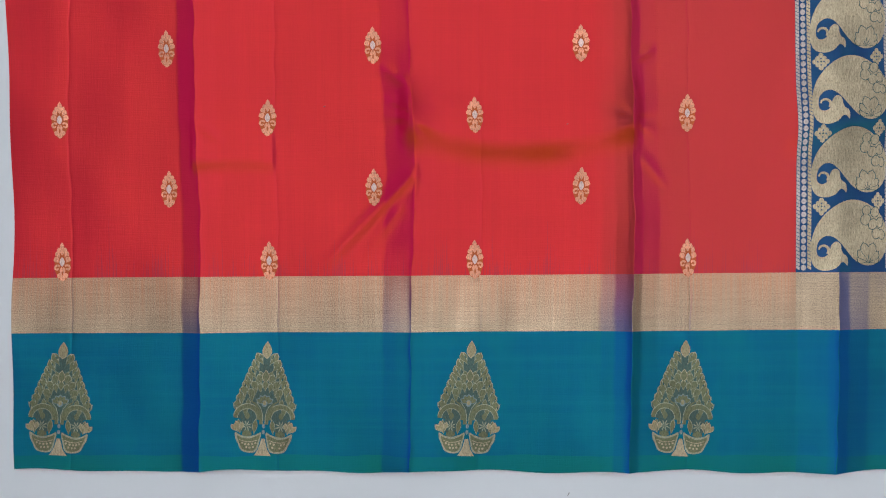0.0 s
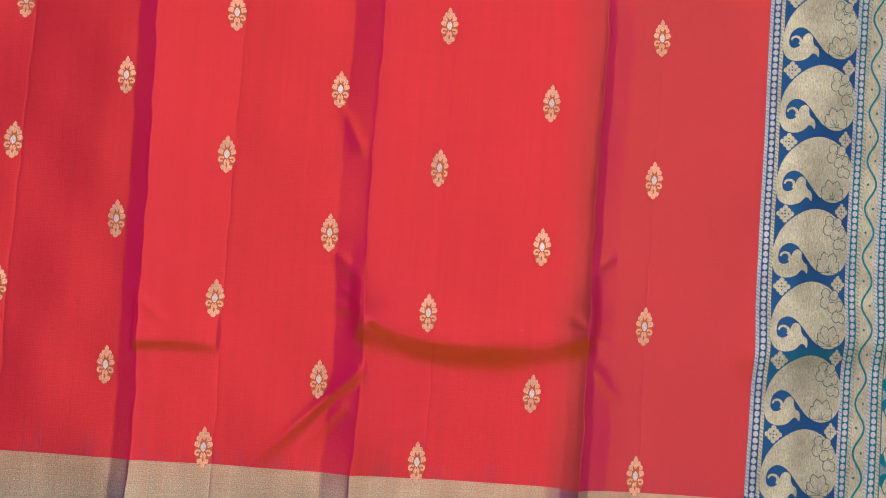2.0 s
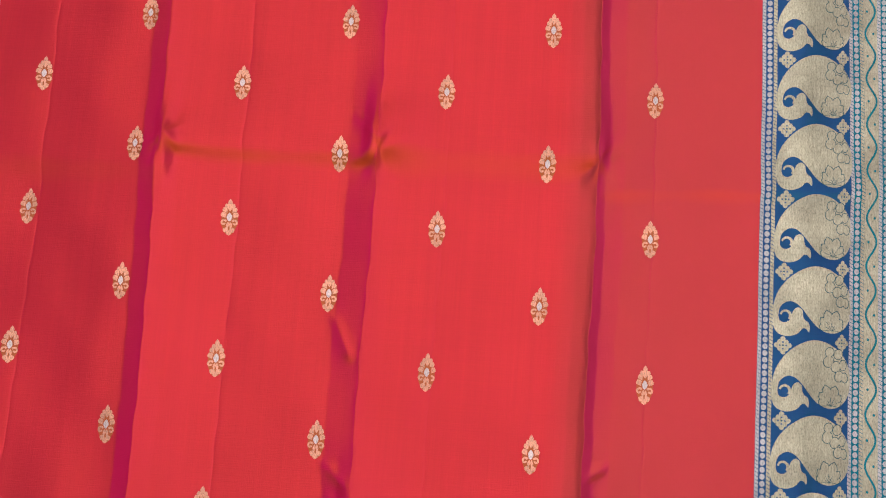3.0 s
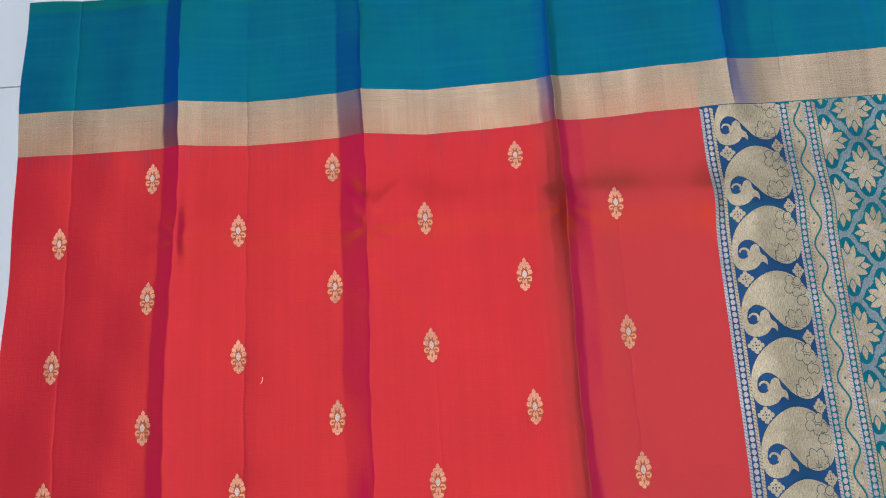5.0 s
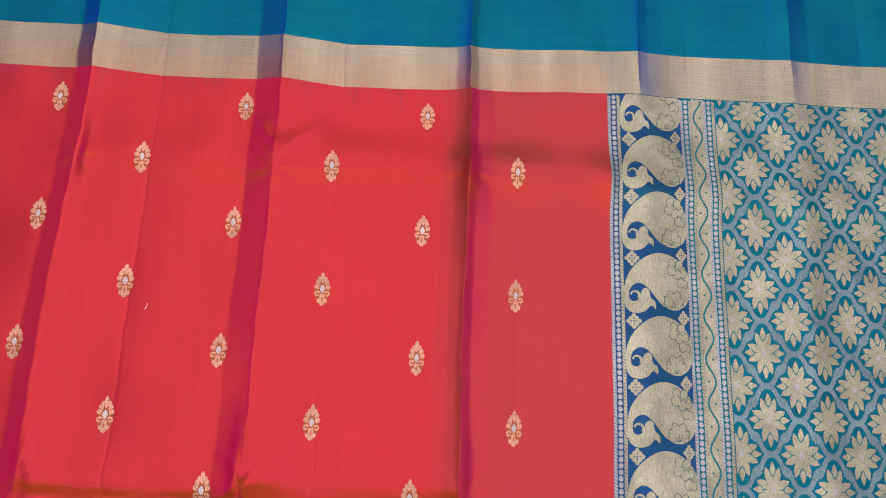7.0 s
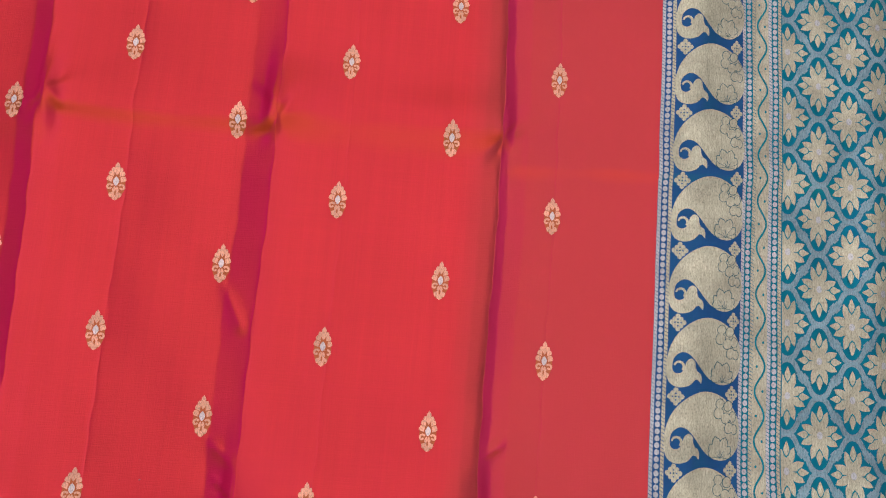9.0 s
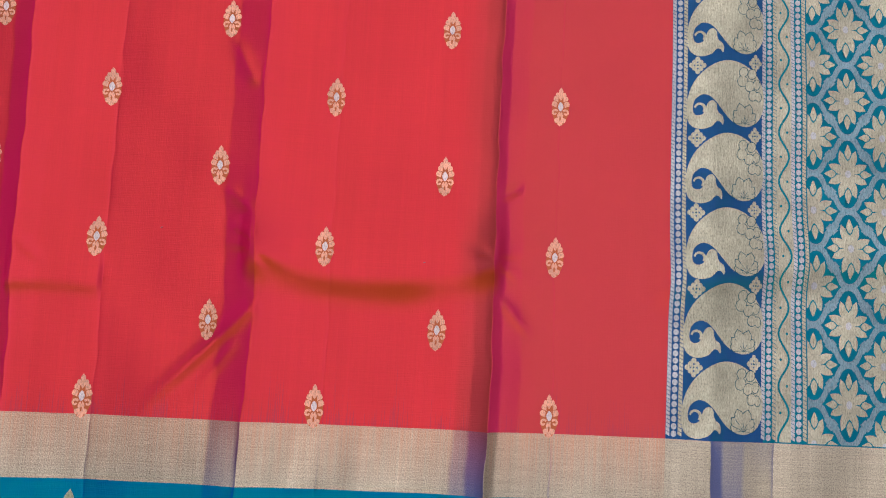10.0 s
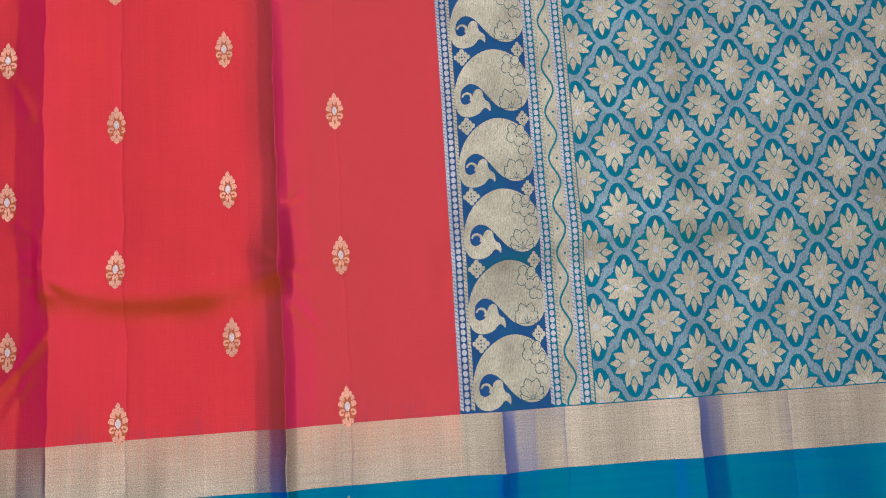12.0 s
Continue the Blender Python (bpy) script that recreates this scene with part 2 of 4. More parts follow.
FLOOR_WHITE = plaster("white_floor_tile", (0.64, 0.69, 0.74), 0.45, 0.012)
GROUT = plaster("grey_grout", (0.22, 0.23, 0.25), 0.8)
WALL_WHITE = plaster("unseen_wall_grey", (0.30, 0.30, 0.31), 0.8)
CEILING_WHITE = plaster("white_ceiling_paint", (0.5, 0.5, 0.52), 0.85)


def glow(name, colour, strength):
    m = Mat(name)
    m.bsdf.inputs["Base Color"].default_value = (0.8, 0.8, 0.8, 1)
    m.bsdf.inputs["Emission Color"].default_value = colour
    m.bsdf.inputs["Emission Strength"].default_value = strength
    return m.m


PANEL_GLOW = glow("lit_diffuser", PANEL_COLOUR, PANEL_STRENGTH)


def plain(name, colour, rough, metal=0.0):
    m = Mat(name)
    pos = m.add("ShaderNodeTexCoord").outputs["Object"]
    grain = m.noise(pos, 120.0, 3)
    m.put(m.bsdf.inputs["Base Color"], m.mix(1.0, rgb(*colour), m.ramp(grain, (0.3, 0.85), (0.7, 1.1)), "MULTIPLY"))
    m.bsdf.inputs["Roughness"].default_value = rough
    m.bsdf.inputs["Metallic"].default_value = metal
    return m.m


LAMP_METAL = plain("white_lamp_frame", (0.75, 0.75, 0.75), 0.4)
CORNER_GREEN = plain("dark_green_selvage", (0.004, 0.075, 0.035), 0.6)
TAG_GREEN = plain("bright_green_tag", (0.06, 0.42, 0.04), 0.6)
TAG_WHITE = plain("white_tag_print", (0.7, 0.85, 0.65), 0.6)
LINT = plain("white_lint", (0.8, 0.78, 0.74), 0.8)
LINT_DARK = plain("grey_lint", (0.12, 0.11, 0.11), 0.8)

# ---- the room ----


def link_mesh(name, verts, faces, mats, parent=None, label="", uvs=None, idx=None, smooth=False):
    me = bpy.data.meshes.new(name)
    me.from_pydata([tuple(v) for v in verts], [], [tuple(f) for f in faces])
    for mt in mats if isinstance(mats, (list, tuple)) else [mats]:
        me.materials.append(mt)
    if idx is not None:
        me.polygons.foreach_set("material_index", idx)
    if uvs is not None:
        layer = me.uv_layers.new(name="UVMap")
        loops = np.empty(len(me.loops), dtype=np.int32)
        me.loops.foreach_get("vertex_index", loops)
        layer.data.foreach_set("uv", np.asarray(uvs, dtype=np.float32)[loops].ravel())
    if smooth:
        me.polygons.foreach_set("use_smooth", [True] * len(me.polygons))
    me.update()
    ob = new(name, me)
    if parent:
        ob.parent = parent
    if label:
        tagged(ob, label)
    return ob


def box(name, lo, hi, mat, parent=None, label="", bevel=0.0):
    bm = bmesh.new()
    bmesh.ops.create_cube(bm, size=1.0)
    for v in bm.verts:
        v.co = Vector([(a + b) / 2 + c * (b - a) for a, b, c in zip(lo, hi, v.co)])
    if bevel:
        bmesh.ops.bevel(bm, geom=bm.edges[:], offset=bevel, segments=2, affect="EDGES")
    me = bpy.data.meshes.new(name)
    bm.to_mesh(me)
    bm.free()
    me.materials.append(mat)
    ob = new(name, me)
    if parent:
        ob.parent = parent
    if label:
        tagged(ob, label)
    return ob


X0, X1, Y0, Y1, ZC = -2.3, 2.7, -2.1, 2.9, 2.7
floor = tagged(box("floor", (X0, Y0, -0.1), (X1, Y1, -0.002), GROUT), "smooth white tiled floor with thin grey joints", "floor", kind="structure")
JOINT_X, JOINT_Y, GAP = (X0, -0.72, 0.98, X1), (Y0, -0.483, 0.917, 2.317, Y1), 0.0008
for xa, xb in zip(JOINT_X[:-1], JOINT_X[1:]):
    for ya, yb in zip(JOINT_Y[:-1], JOINT_Y[1:]):
        box("floor_tile", (xa + GAP, ya + GAP, -0.012), (xb - GAP, yb - GAP, 0.0), FLOOR_WHITE, floor)
# unseen ceiling and walls close the room; the walls' grey keeps reflections dark
tagged(box("ceiling", (X0, Y0, ZC), (X1, Y1, ZC + 0.1), CEILING_WHITE), "plain white unseen ceiling", "ceiling", kind="structure")
for nm, lo, hi in (("wall_west", (X0 - 0.12, Y0, 0), (X0, Y1, ZC)), ("wall_east", (X1, Y0, 0), (X1 + 0.12, Y1, ZC)),
                   ("wall_south", (X0 - 0.12, Y0 - 0.12, 0), (X1 + 0.12, Y0, ZC)), ("wall_north", (X0 - 0.12, Y1, 0), (X1 + 0.12, Y1 + 0.12, ZC))):
    tagged(box(nm, lo, hi, WALL_WHITE), "plain grey unseen wall", "wall", kind="structure")


def unseen_ceiling_light(x, y, w, d):
    root = tagged(new("unseen_ceiling_light"), "added flat white ceiling light with a lit diffuser, out of view", "lamp", "ceiling lights")
    root.location = (x, y, ZC)
    f = 0.03
    for lo, hi in (((-w / 2 - f, -d / 2 - f, -0.05), (w / 2 + f, -d / 2, 0)), ((-w / 2 - f, d / 2, -0.05), (w / 2 + f, d / 2 + f, 0)),
                   ((-w / 2 - f, -d / 2, -0.05), (-w / 2, d / 2, 0)), ((w / 2, -d / 2, -0.05), (w / 2 + f, d / 2, 0))):
        box("frame", lo, hi, LAMP_METAL, root)
    box("diffuser", (-w / 2, -d / 2, -0.035), (w / 2, d / 2, -0.015), PANEL_GLOW, root, "glowing white diffuser")
    return root


# assumed ceiling panels, out of view, spread to give soft overhead light
LIGHTS = [(x, y) for x in (-1.2, -0.4, 0.4, 1.2, 2.0) for y in (-0.7, 0.1, 0.9, 1.7, 2.5)]
first_light = unseen_ceiling_light(*LIGHTS[0], 0.6, 0.6)
for lx, ly in LIGHTS[1:]:
    copy_thing(first_light, pose(lx, ly, ZC))

# ---- the cloth's shape ----
mm = 0.001
PY = 0.0618
U0, U1 = -0.337, 0.80
V_BOT, V_TEAL, V_GOLD, V_GOLD2, V_TEAL2, V_TOP = -0.180, -0.061, -0.013, 0.8355, 0.884, 1.0122
PALLU = 0.340


def smooth(a, b, x):
    t = np.clip((x - a) / (b - a), 0, 1)
    return t * t * (3 - 2 * t)


def warp(u, v):
    """From the flat cloth's own measures to the floor: it was not laid quite square."""
    s = np.interp(v, [-0.18, 0, 0.25, 0.5, 1.05], [-0.6, 0, 0.6, 1.0, 1.05])
    k = np.interp(u, [-0.34, -0.30, -0.2, -0.11, -0.02, 0.06, 0.34, 0.9], [-0.010, -0.002, -0.002, 0.002, 0.004, 0.0075, 0.009, 0.011])
    k = np.where((v < 0) & (u < -0.11), np.abs(k) * np.clip((u + 0.34) / 0.1, 0, 1) + 0.001, k)
    x = u + s * k + np.where(u < -0.29, 1, 0) * (0.0016 * np.sin(v * 19) + 0.001 * np.sin(v * 47)) * np.clip((-0.29 - u) / 0.04, 0, 1)
    y = v + u * np.interp(v, [-0.2, 0, 0.85, 1.05], [-0.017, -0.013, 0.008, 0.008])
    sag = np.interp(u, [-0.34, -0.25, -0.18, -0.11, 0, 0.074, 0.17, 0.21, 0.30, 0.35, 0.44, 0.6], [2.0, 0.3, 0.5, -3.5, -3.2, -5.5, -4.8, -3.0, 0.0, 1.0, 0.5, -1.0])
    y = y + mm * sag * smooth(0.76, 0.835, v)
    y = y - np.interp(v, [-0.18, -0.06, -0.013, 0.03], [0.0034, 0.0025, 0.0020, 0.0]) * np.interp(u + 3 * np.minimum(v + 0.013, 0), [-0.34, 0.1, 0.36], [1.15, 0.85, 0.3])
    x = x - 0.0026 * smooth(-0.24, -0.28, u) * smooth(0.24, 0.12, v)
    y = y + 0.0016 * smooth(0.20, 0.25, u) * smooth(0.05, 0.25, v) * smooth(0.85, 0.75, v) * smooth(0.345, 0.30, u)
    return x, y


def tuft(u, v, u0, v0, ru, rv):
    return np.exp(-((u - u0) / ru) ** 2 - ((v - v0) / rv) ** 2)


# the pressed folds, across the cloth: (place, height in mm); sharp tops and shallow valleys take turns
PROFILE = [(-0.34, 3.6), (-0.287, 1.4), (-0.192, 3.8), (-0.1750, 10.5), (-0.158, 7.0), (-0.109, 1.4), (-0.017, 3.8), (0.0085, 11.0), (0.026, 7.6), (0.068, 1.6),
           (0.156, 3.4), (0.172, 4.3), (0.184, 6.4), (0.193, 9.6), (0.198, 12.0), (0.206, 7.6), (0.222, 4.2), (0.249, 2.2), (0.341, 3.0), (0.366, 8.2), (0.3735, 10.4),
           (0.384, 7.0), (0.402, 4.0), (0.427, 2.2), (0.500, 3.6), (0.514, 4.8), (0.524, 7.6), (0.538, 9.8), (0.546, 7.2), (0.560, 4.2), (0.585, 2.8), (0.616, 2.0), (0.640, 3.4), (0.70, 4.2), (0.82, 2.8)]
TOPS = [-0.1750, 0.0085, 0.198, 0.3735, 0.524, 0.538]
VALLEYS = [-0.287, -0.109, 0.068, 0.249, 0.427, 0.618]


BROAD_U = np.arange(-0.40, 0.90, 0.001)
BROAD_Z = np.convolve(np.interp(BROAD_U, [q[0] for q in PROFILE], [q[1] for q in PROFILE]), np.hanning(33) / np.hanning(33).sum(), "same")


def height(u, v):
    wob = 0.0009 * np.sin(v * 17 + 1.3) + 0.0004 * np.sin(v * 41) + 0.0004 * np.sin(v * 113 + u * 20) + 0.0003 * np.sin(v * 190 + u * 35)
    shift = wob + 0.0045 * tuft(u, v, 0.01, 0.09, 0.05, 0.06)
    shift = shift - 0.006 * smooth(0.22, 0.42, v) * smooth(0.85, 0.6, v) * np.exp(-((u + 0.18) / 0.05) ** 2)
    z = np.interp(u - shift, [q[0] for q in PROFILE], [q[1] for q in PROFILE]) * mm
    amp = 0.86 + 0.14 * np.sin(v * 9 + 6 * u) + 0.08 * np.sin(v * 23 + 9 * u)
    flat = smooth(0.30, 0.37, u) * smooth(-0.03, 0.03, v) * smooth(0.89, 0.82, v)
    z = z + (np.interp(u - shift, BROAD_U, BROAD_Z) * mm - z) * flat
    z = 0.0030 + (z - 0.0030) * amp * (1 - 0.25 * flat)
    for a in VALLEYS:
        z = z - 0.00028 * (1 - flat) * np.exp(-np.abs(u - a - shift) / 0.0011)
    for a in TOPS[:4]:
        z = z + 0.0006 * (1 - flat) * (1 + 0.4 * np.sin(v * 150 + a * 50)) * np.exp(-np.abs(u - a - shift) / 0.0013)
    # cross folds, where the pile of cloth was doubled over
    for v0, h, ua, ub, sag, up, low in ((0.121, 0.0074, 0.002, 0.204, 0.018, 0.032, 0.018), (0.086, 0.0024, -0.18, -0.11, -0.002, 0.03, 0.008), (0.438, 0.0042, -0.18, 0.006, 0.004, 0.035, 0.009),
                                         (0.448, 0.0060, 0.0, 0.205, 0.003, 0.035, 0.020), (0.420, 0.0034, -0.34, -0.17, 0.0, 0.04, 0.018), (0.745, 0.0040, -0.17, 0.0, 0.0, 0.03, 0.022),
                                         (0.742, 0.0044, 0.0, 0.205, -0.008, 0.026, 0.022), (0.738, 0.0062, 0.195, 0.345, -0.01, 0.022, 0.028), (0.413, 0.0020, 0.20, 0.82, -0.012, 0.02, 0.009),
                                         (0.745, 0.0060, 0.33, 0.82, 0.02, 0.03, 0.020), (0.108, 0.0064, 0.33, 0.82, -0.03, 0.03, 0.019)):
        mid = (ua + ub) / 2
        w = (ub - ua) / 2
        q = np.clip((u - mid) / w, -1.2, 1.2)
        line = v0 - sag * (1 - q * q)
        d = v - line
        side = smooth(1.06, 0.94, np.abs(q))
        near = 0.0
        for b in TOPS[:3]:
            near = near + np.exp(-((u - b) / 0.022) ** 2)
        z = z + h * side * (0.85 + 0.3 * near + 0.13 * np.sin(u * 43 + v0 * 31) + 0.08 * np.sin(u * 97 + v0 * 11)) * np.where(d > 0, np.exp(-(d / up) ** 2), np.exp(-(d / low) ** 2))
    # puckers where the cross folds meet the long ones
    for u0, v0 in ((0.01, 0.118), (0.2, 0.118), (-0.176, 0.44), (0.01, 0.437), (0.2, 0.437), (0.01, 0.735), (0.2, 0.74), (-0.176, 0.74)):
        ang = np.arctan2(v - v0, u - u0)
        r = np.hypot(u - u0, v - v0)
        z = z + 0.0012 * np.exp(-(r / 0.024) ** 2) * np.sin(ang * 4 + 1.3 * np.sin(ang * 2 + v0 * 9) + u0 * 40 + v0 * 17) * smooth(0.0, 0.012, r)
    # two long drag creases
    for (ax, ay), (bx, by), h, wd in (((0.013, 0.075), (-0.075, -0.012), 0.0034, 0.006), ((0.205, 0.088), (0.232, 0.058), 0.0018, 0.004), ((0.0, 0.045), (-0.035, 0.0), 0.0016, 0.005),
                                      ((0.012, 0.70), (0.06, 0.645), 0.0016, 0.008), ((0.202, 0.17), (0.222, 0.182), 0.0022, 0.004), ((0.006, 0.150), (-0.022, 0.172), 0.0022, 0.005), ((0.006, 0.128), (-0.014, 0.142), 0.0020, 0.004),
                                      ((0.0, 0.255), (-0.024, 0.300), 0.0020, 0.005), ((-0.176, 0.447), (-0.160, 0.425), 0.0026, 0.004), ((0.012, 0.445), (-0.016, 0.472), 0.0024, 0.005), ((0.008, 0.43), (-0.02, 0.425), 0.0022, 0.004),
                                      ((0.014, 0.752), (0.05, 0.790), 0.0020, 0.007), ((0.010, 0.76), (-0.012, 0.79), 0.0022, 0.005), ((0.202, 0.745), (0.18, 0.765), 0.0026, 0.006), ((-0.176, 0.12), (-0.15, 0.10), 0.0016, 0.004)):
        L = math.hypot(bx - ax, by - ay)
        tx, ty = (bx - ax) / L, (by - ay) / L
        s = (u - ax) * tx + (v - ay) * ty
        d = (u - ax) * -ty + (v - ay) * tx
        taper = smooth(-0.006, 0.006, s) * smooth(L * 1.05, L * 0.5, s)
        z = z + h * taper * np.exp(-np.abs(d / wd) ** 1.5)
    # broad unevenness
    z = z + 0.0011 * np.sin(u * 31 + 2 * np.sin(v * 6)) * np.sin(v * 13 + 3 * np.sin(u * 5)) + 0.0006 * np.sin(u * 83 + v * 19) * np.sin(v * 37 - u * 11)
    return np.maximum(z + 0.0012, 0.0012)


def lay(u, v, lift=0.0):
    u, v = np.asarray(u, float), np.asarray(v, float)
    x, y = warp(u, v)
    z = height(u, v) + lift
    return np.stack([x, y, z], -1)


def hem(u):
    """The lower and upper edges are not quite straight."""
    return 0.0011 * np.sin(u * 34) + 0.0007 * np.sin(u * 77 + 1)


saree = tagged(new("saree"), "red and teal silk saree with gold brocade, spread on white floor", "saree")


def sheet(name, ua, ub, va, vb, mat, label, su=0.0016, sv=0.0030, wave=(0, 0), parent=saree, drop=0.0):
    nu, nv = max(2, round((ub - ua) / su)), max(2, round((vb - va) / sv))
    us = np.linspace(ua, ub, nu + 1)
    for c in TOPS + VALLEYS:
        if ub - ua > 0.1:
            us = np.concatenate([us, np.arange(c - 0.0036, c + 0.0036, 0.0006)])
    us = np.unique(np.round(us[(us >= ua) & (us <= ub)], 5))
    nu = len(us) - 1
    ts = np.linspace(0, 1, nv + 1)
    U, T = np.meshgrid(us, ts)
    V = va + (vb - va) * T + hem(U) * (wave[0] * (1 - T) + wave[1] * T)
    P = lay(U, V, -drop)
    verts = P.reshape(-1, 3)
    n = nu + 1
    k = np.arange(nv * nu)
    i, j = k // nu, k % nu
    faces = np.stack([i * n + j, i * n + j + 1, (i + 1) * n + j + 1, (i + 1) * n + j], -1)
    return link_mesh(name, verts, faces, mat, parent, label, np.stack([U.ravel(), V.ravel()], -1), smooth=True)


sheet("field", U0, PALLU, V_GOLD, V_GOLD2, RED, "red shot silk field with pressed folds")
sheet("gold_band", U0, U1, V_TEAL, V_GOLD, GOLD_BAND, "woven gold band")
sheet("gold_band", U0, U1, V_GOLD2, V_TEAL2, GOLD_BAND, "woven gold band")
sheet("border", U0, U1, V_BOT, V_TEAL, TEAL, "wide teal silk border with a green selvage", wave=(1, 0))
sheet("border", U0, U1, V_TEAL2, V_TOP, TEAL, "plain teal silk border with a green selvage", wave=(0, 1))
sheet("pallu_strip", PALLU, 0.4180, V_GOLD, V_GOLD2, PALLU_BLUE, "blue silk ground of the end piece")
sheet("pallu", 0.4180, U1, V_GOLD, V_GOLD2, PALLU_TEAL, "teal silk ground of the brocaded end piece")

# ---- woven figures: flat shapes in metres, laid on the cloth ----


class Figure:
    """Collects flat outlines; each becomes a thin raised patch."""

    def __init__(self):
        self.shapes = []

    def poly(self, pts, mat, lift):
        self.shapes.append((np.array(pts, float), mat, lift))

    def leaf(self, x, y, length, width, ang, mat, lift, blunt=0.5, n=6):
        """A leaf from its foot (x, y) towards ang degrees; blunt moves its widest place."""
        t = np.linspace(0, 1, n + 1)
        w = width / 2 * np.sin(np.pi * t ** (math.log(0.5) / math.log(blunt)))
        a = radians(ang)
        d, s = np.array([math.cos(a), math.sin(a)]), np.array([-math.sin(a), math.cos(a)])
        o = np.array([x, y])
        left = [o + d * length * tt + s * ww for tt, ww in zip(t, w)]
        right = [o + d * length * tt - s * ww for tt, ww in zip(t[1:-1], w[1:-1])]
        self.poly(right + left[::-1], mat, lift)

    def oval(self, x, y, rx, ry, mat, lift, n=10, ang=0.0):
        a = radians(ang)
        self.poly([(x + rx * math.cos(t) * math.cos(a) - ry * math.sin(t) * math.sin(a), y + rx * math.cos(t) * math.sin(a) + ry * math.sin(t) * math.cos(a))
                   for t in (2 * math.pi * i / n for i in range(n))], mat, lift)

    def ribbon(self, pts, w0, w1, mat, lift):
        pts = np.array(pts, float)
        d = np.gradient(pts, axis=0)
        d /= np.linalg.norm(d, axis=1)[:, None]
        s = np.stack([-d[:, 1], d[:, 0]], -1) * (np.linspace(w0, w1, len(pts)) / 2)[:, None]
        for i in range(len(pts) - 1):
            self.poly([pts[i] - s[i], pts[i + 1] - s[i + 1], pts[i + 1] + s[i + 1], pts[i] + s[i]], mat, lift)

    def arc(self, x, y, r0, r1, a0, a1, w0, w1, mat, lift, n=12):
        self.ribbon([(x + r * math.cos(radians(a)), y + r * math.sin(radians(a))) for r, a in zip(np.linspace(r0, r1, n), np.linspace(a0, a1, n))], w0, w1, mat, lift)

    def bake(self, step=0.005, clip=None):
        """Cut the outlines along a grid, so that they can follow the cloth; clip: (umin, umax, vmin, vmax) to keep."""
        mats = []
        V, F, M = [], [], []
        for pts, mat, lift in self.shapes:
            bm = bmesh.new()
            vs = [bm.verts.new((x, y, lift)) for x, y in pts]
            try:
                bm.faces.new(vs)
            except ValueError:
                bm.free()
                continue
            lo, hi = pts.min(0), pts.max(0)
            for ax in (0, 1):
                for c in np.arange(math.floor(lo[ax] / step) + 1, math.ceil(hi[ax] / step)) * step:
                    co, no = [0, 0, 0], [0, 0, 0]
                    co[ax], no[ax] = c, 1
                    bmesh.ops.bisect_plane(bm, geom=bm.verts[:] + bm.edges[:] + bm.faces[:], plane_co=co, plane_no=no)
            if clip:
                for ax, c, sgn in ((0, clip[0], -1), (0, clip[1], 1), (1, clip[2], -1), (1, clip[3], 1)):
                    co, no = [0, 0, 0], [0, 0, 0]
                    co[ax], no[ax] = c, sgn
                    bmesh.ops.bisect_plane(bm, geom=bm.verts[:] + bm.edges[:] + bm.faces[:], plane_co=co, plane_no=no, clear_outer=True)
            bmesh.ops.recalc_face_normals(bm, faces=bm.faces[:])
            bm.verts.index_update()
            if mat not in mats:
                mats.append(mat)
            base = len(V)
            V += [tuple(v.co) for v in bm.verts]
            for f in bm.faces:
                ids = [base + v.index for v in f.verts]
                F.append(ids if f.normal.z > 0 else ids[::-1])
                M.append(mats.index(mat))
            bm.free()
        return np.array(V).reshape(-1, 3), F, M, mats


def place(baked, name, u, v, parent=saree, label="", turn=0.0):
    V, F, M, mats = baked
    if not len(F):
        return None
    c, s = math.cos(radians(turn)), math.sin(radians(turn))
    U, W = u + V[:, 0] * c - V[:, 1] * s, v + V[:, 0] * s + V[:, 1] * c
    P = lay(U, W, V[:, 2])
    return link_mesh(name, P, F, mats, parent, label, np.stack([U, W], -1), idx=M, smooth=True)


L1, L2, L3, L4 = 0.00025, 0.00045, 0.00065, 0.00085


def curve(points, n=4):
    """A smooth closed line through a few corner points."""
    p = np.array(points, float)
    out = []
    for i in range(len(p)):
        a, b, c, d = p[i - 1], p[i], p[(i + 1) % len(p)], p[(i + 2) % len(p)]
        for k in range(n):
            t = k / n
            out.append(0.5 * (2 * b + (c - a) * t + (2 * a - 5 * b + 4 * c - d) * t * t + (3 * b - a - 3 * c + d) * t ** 3))
    return np.array(out)


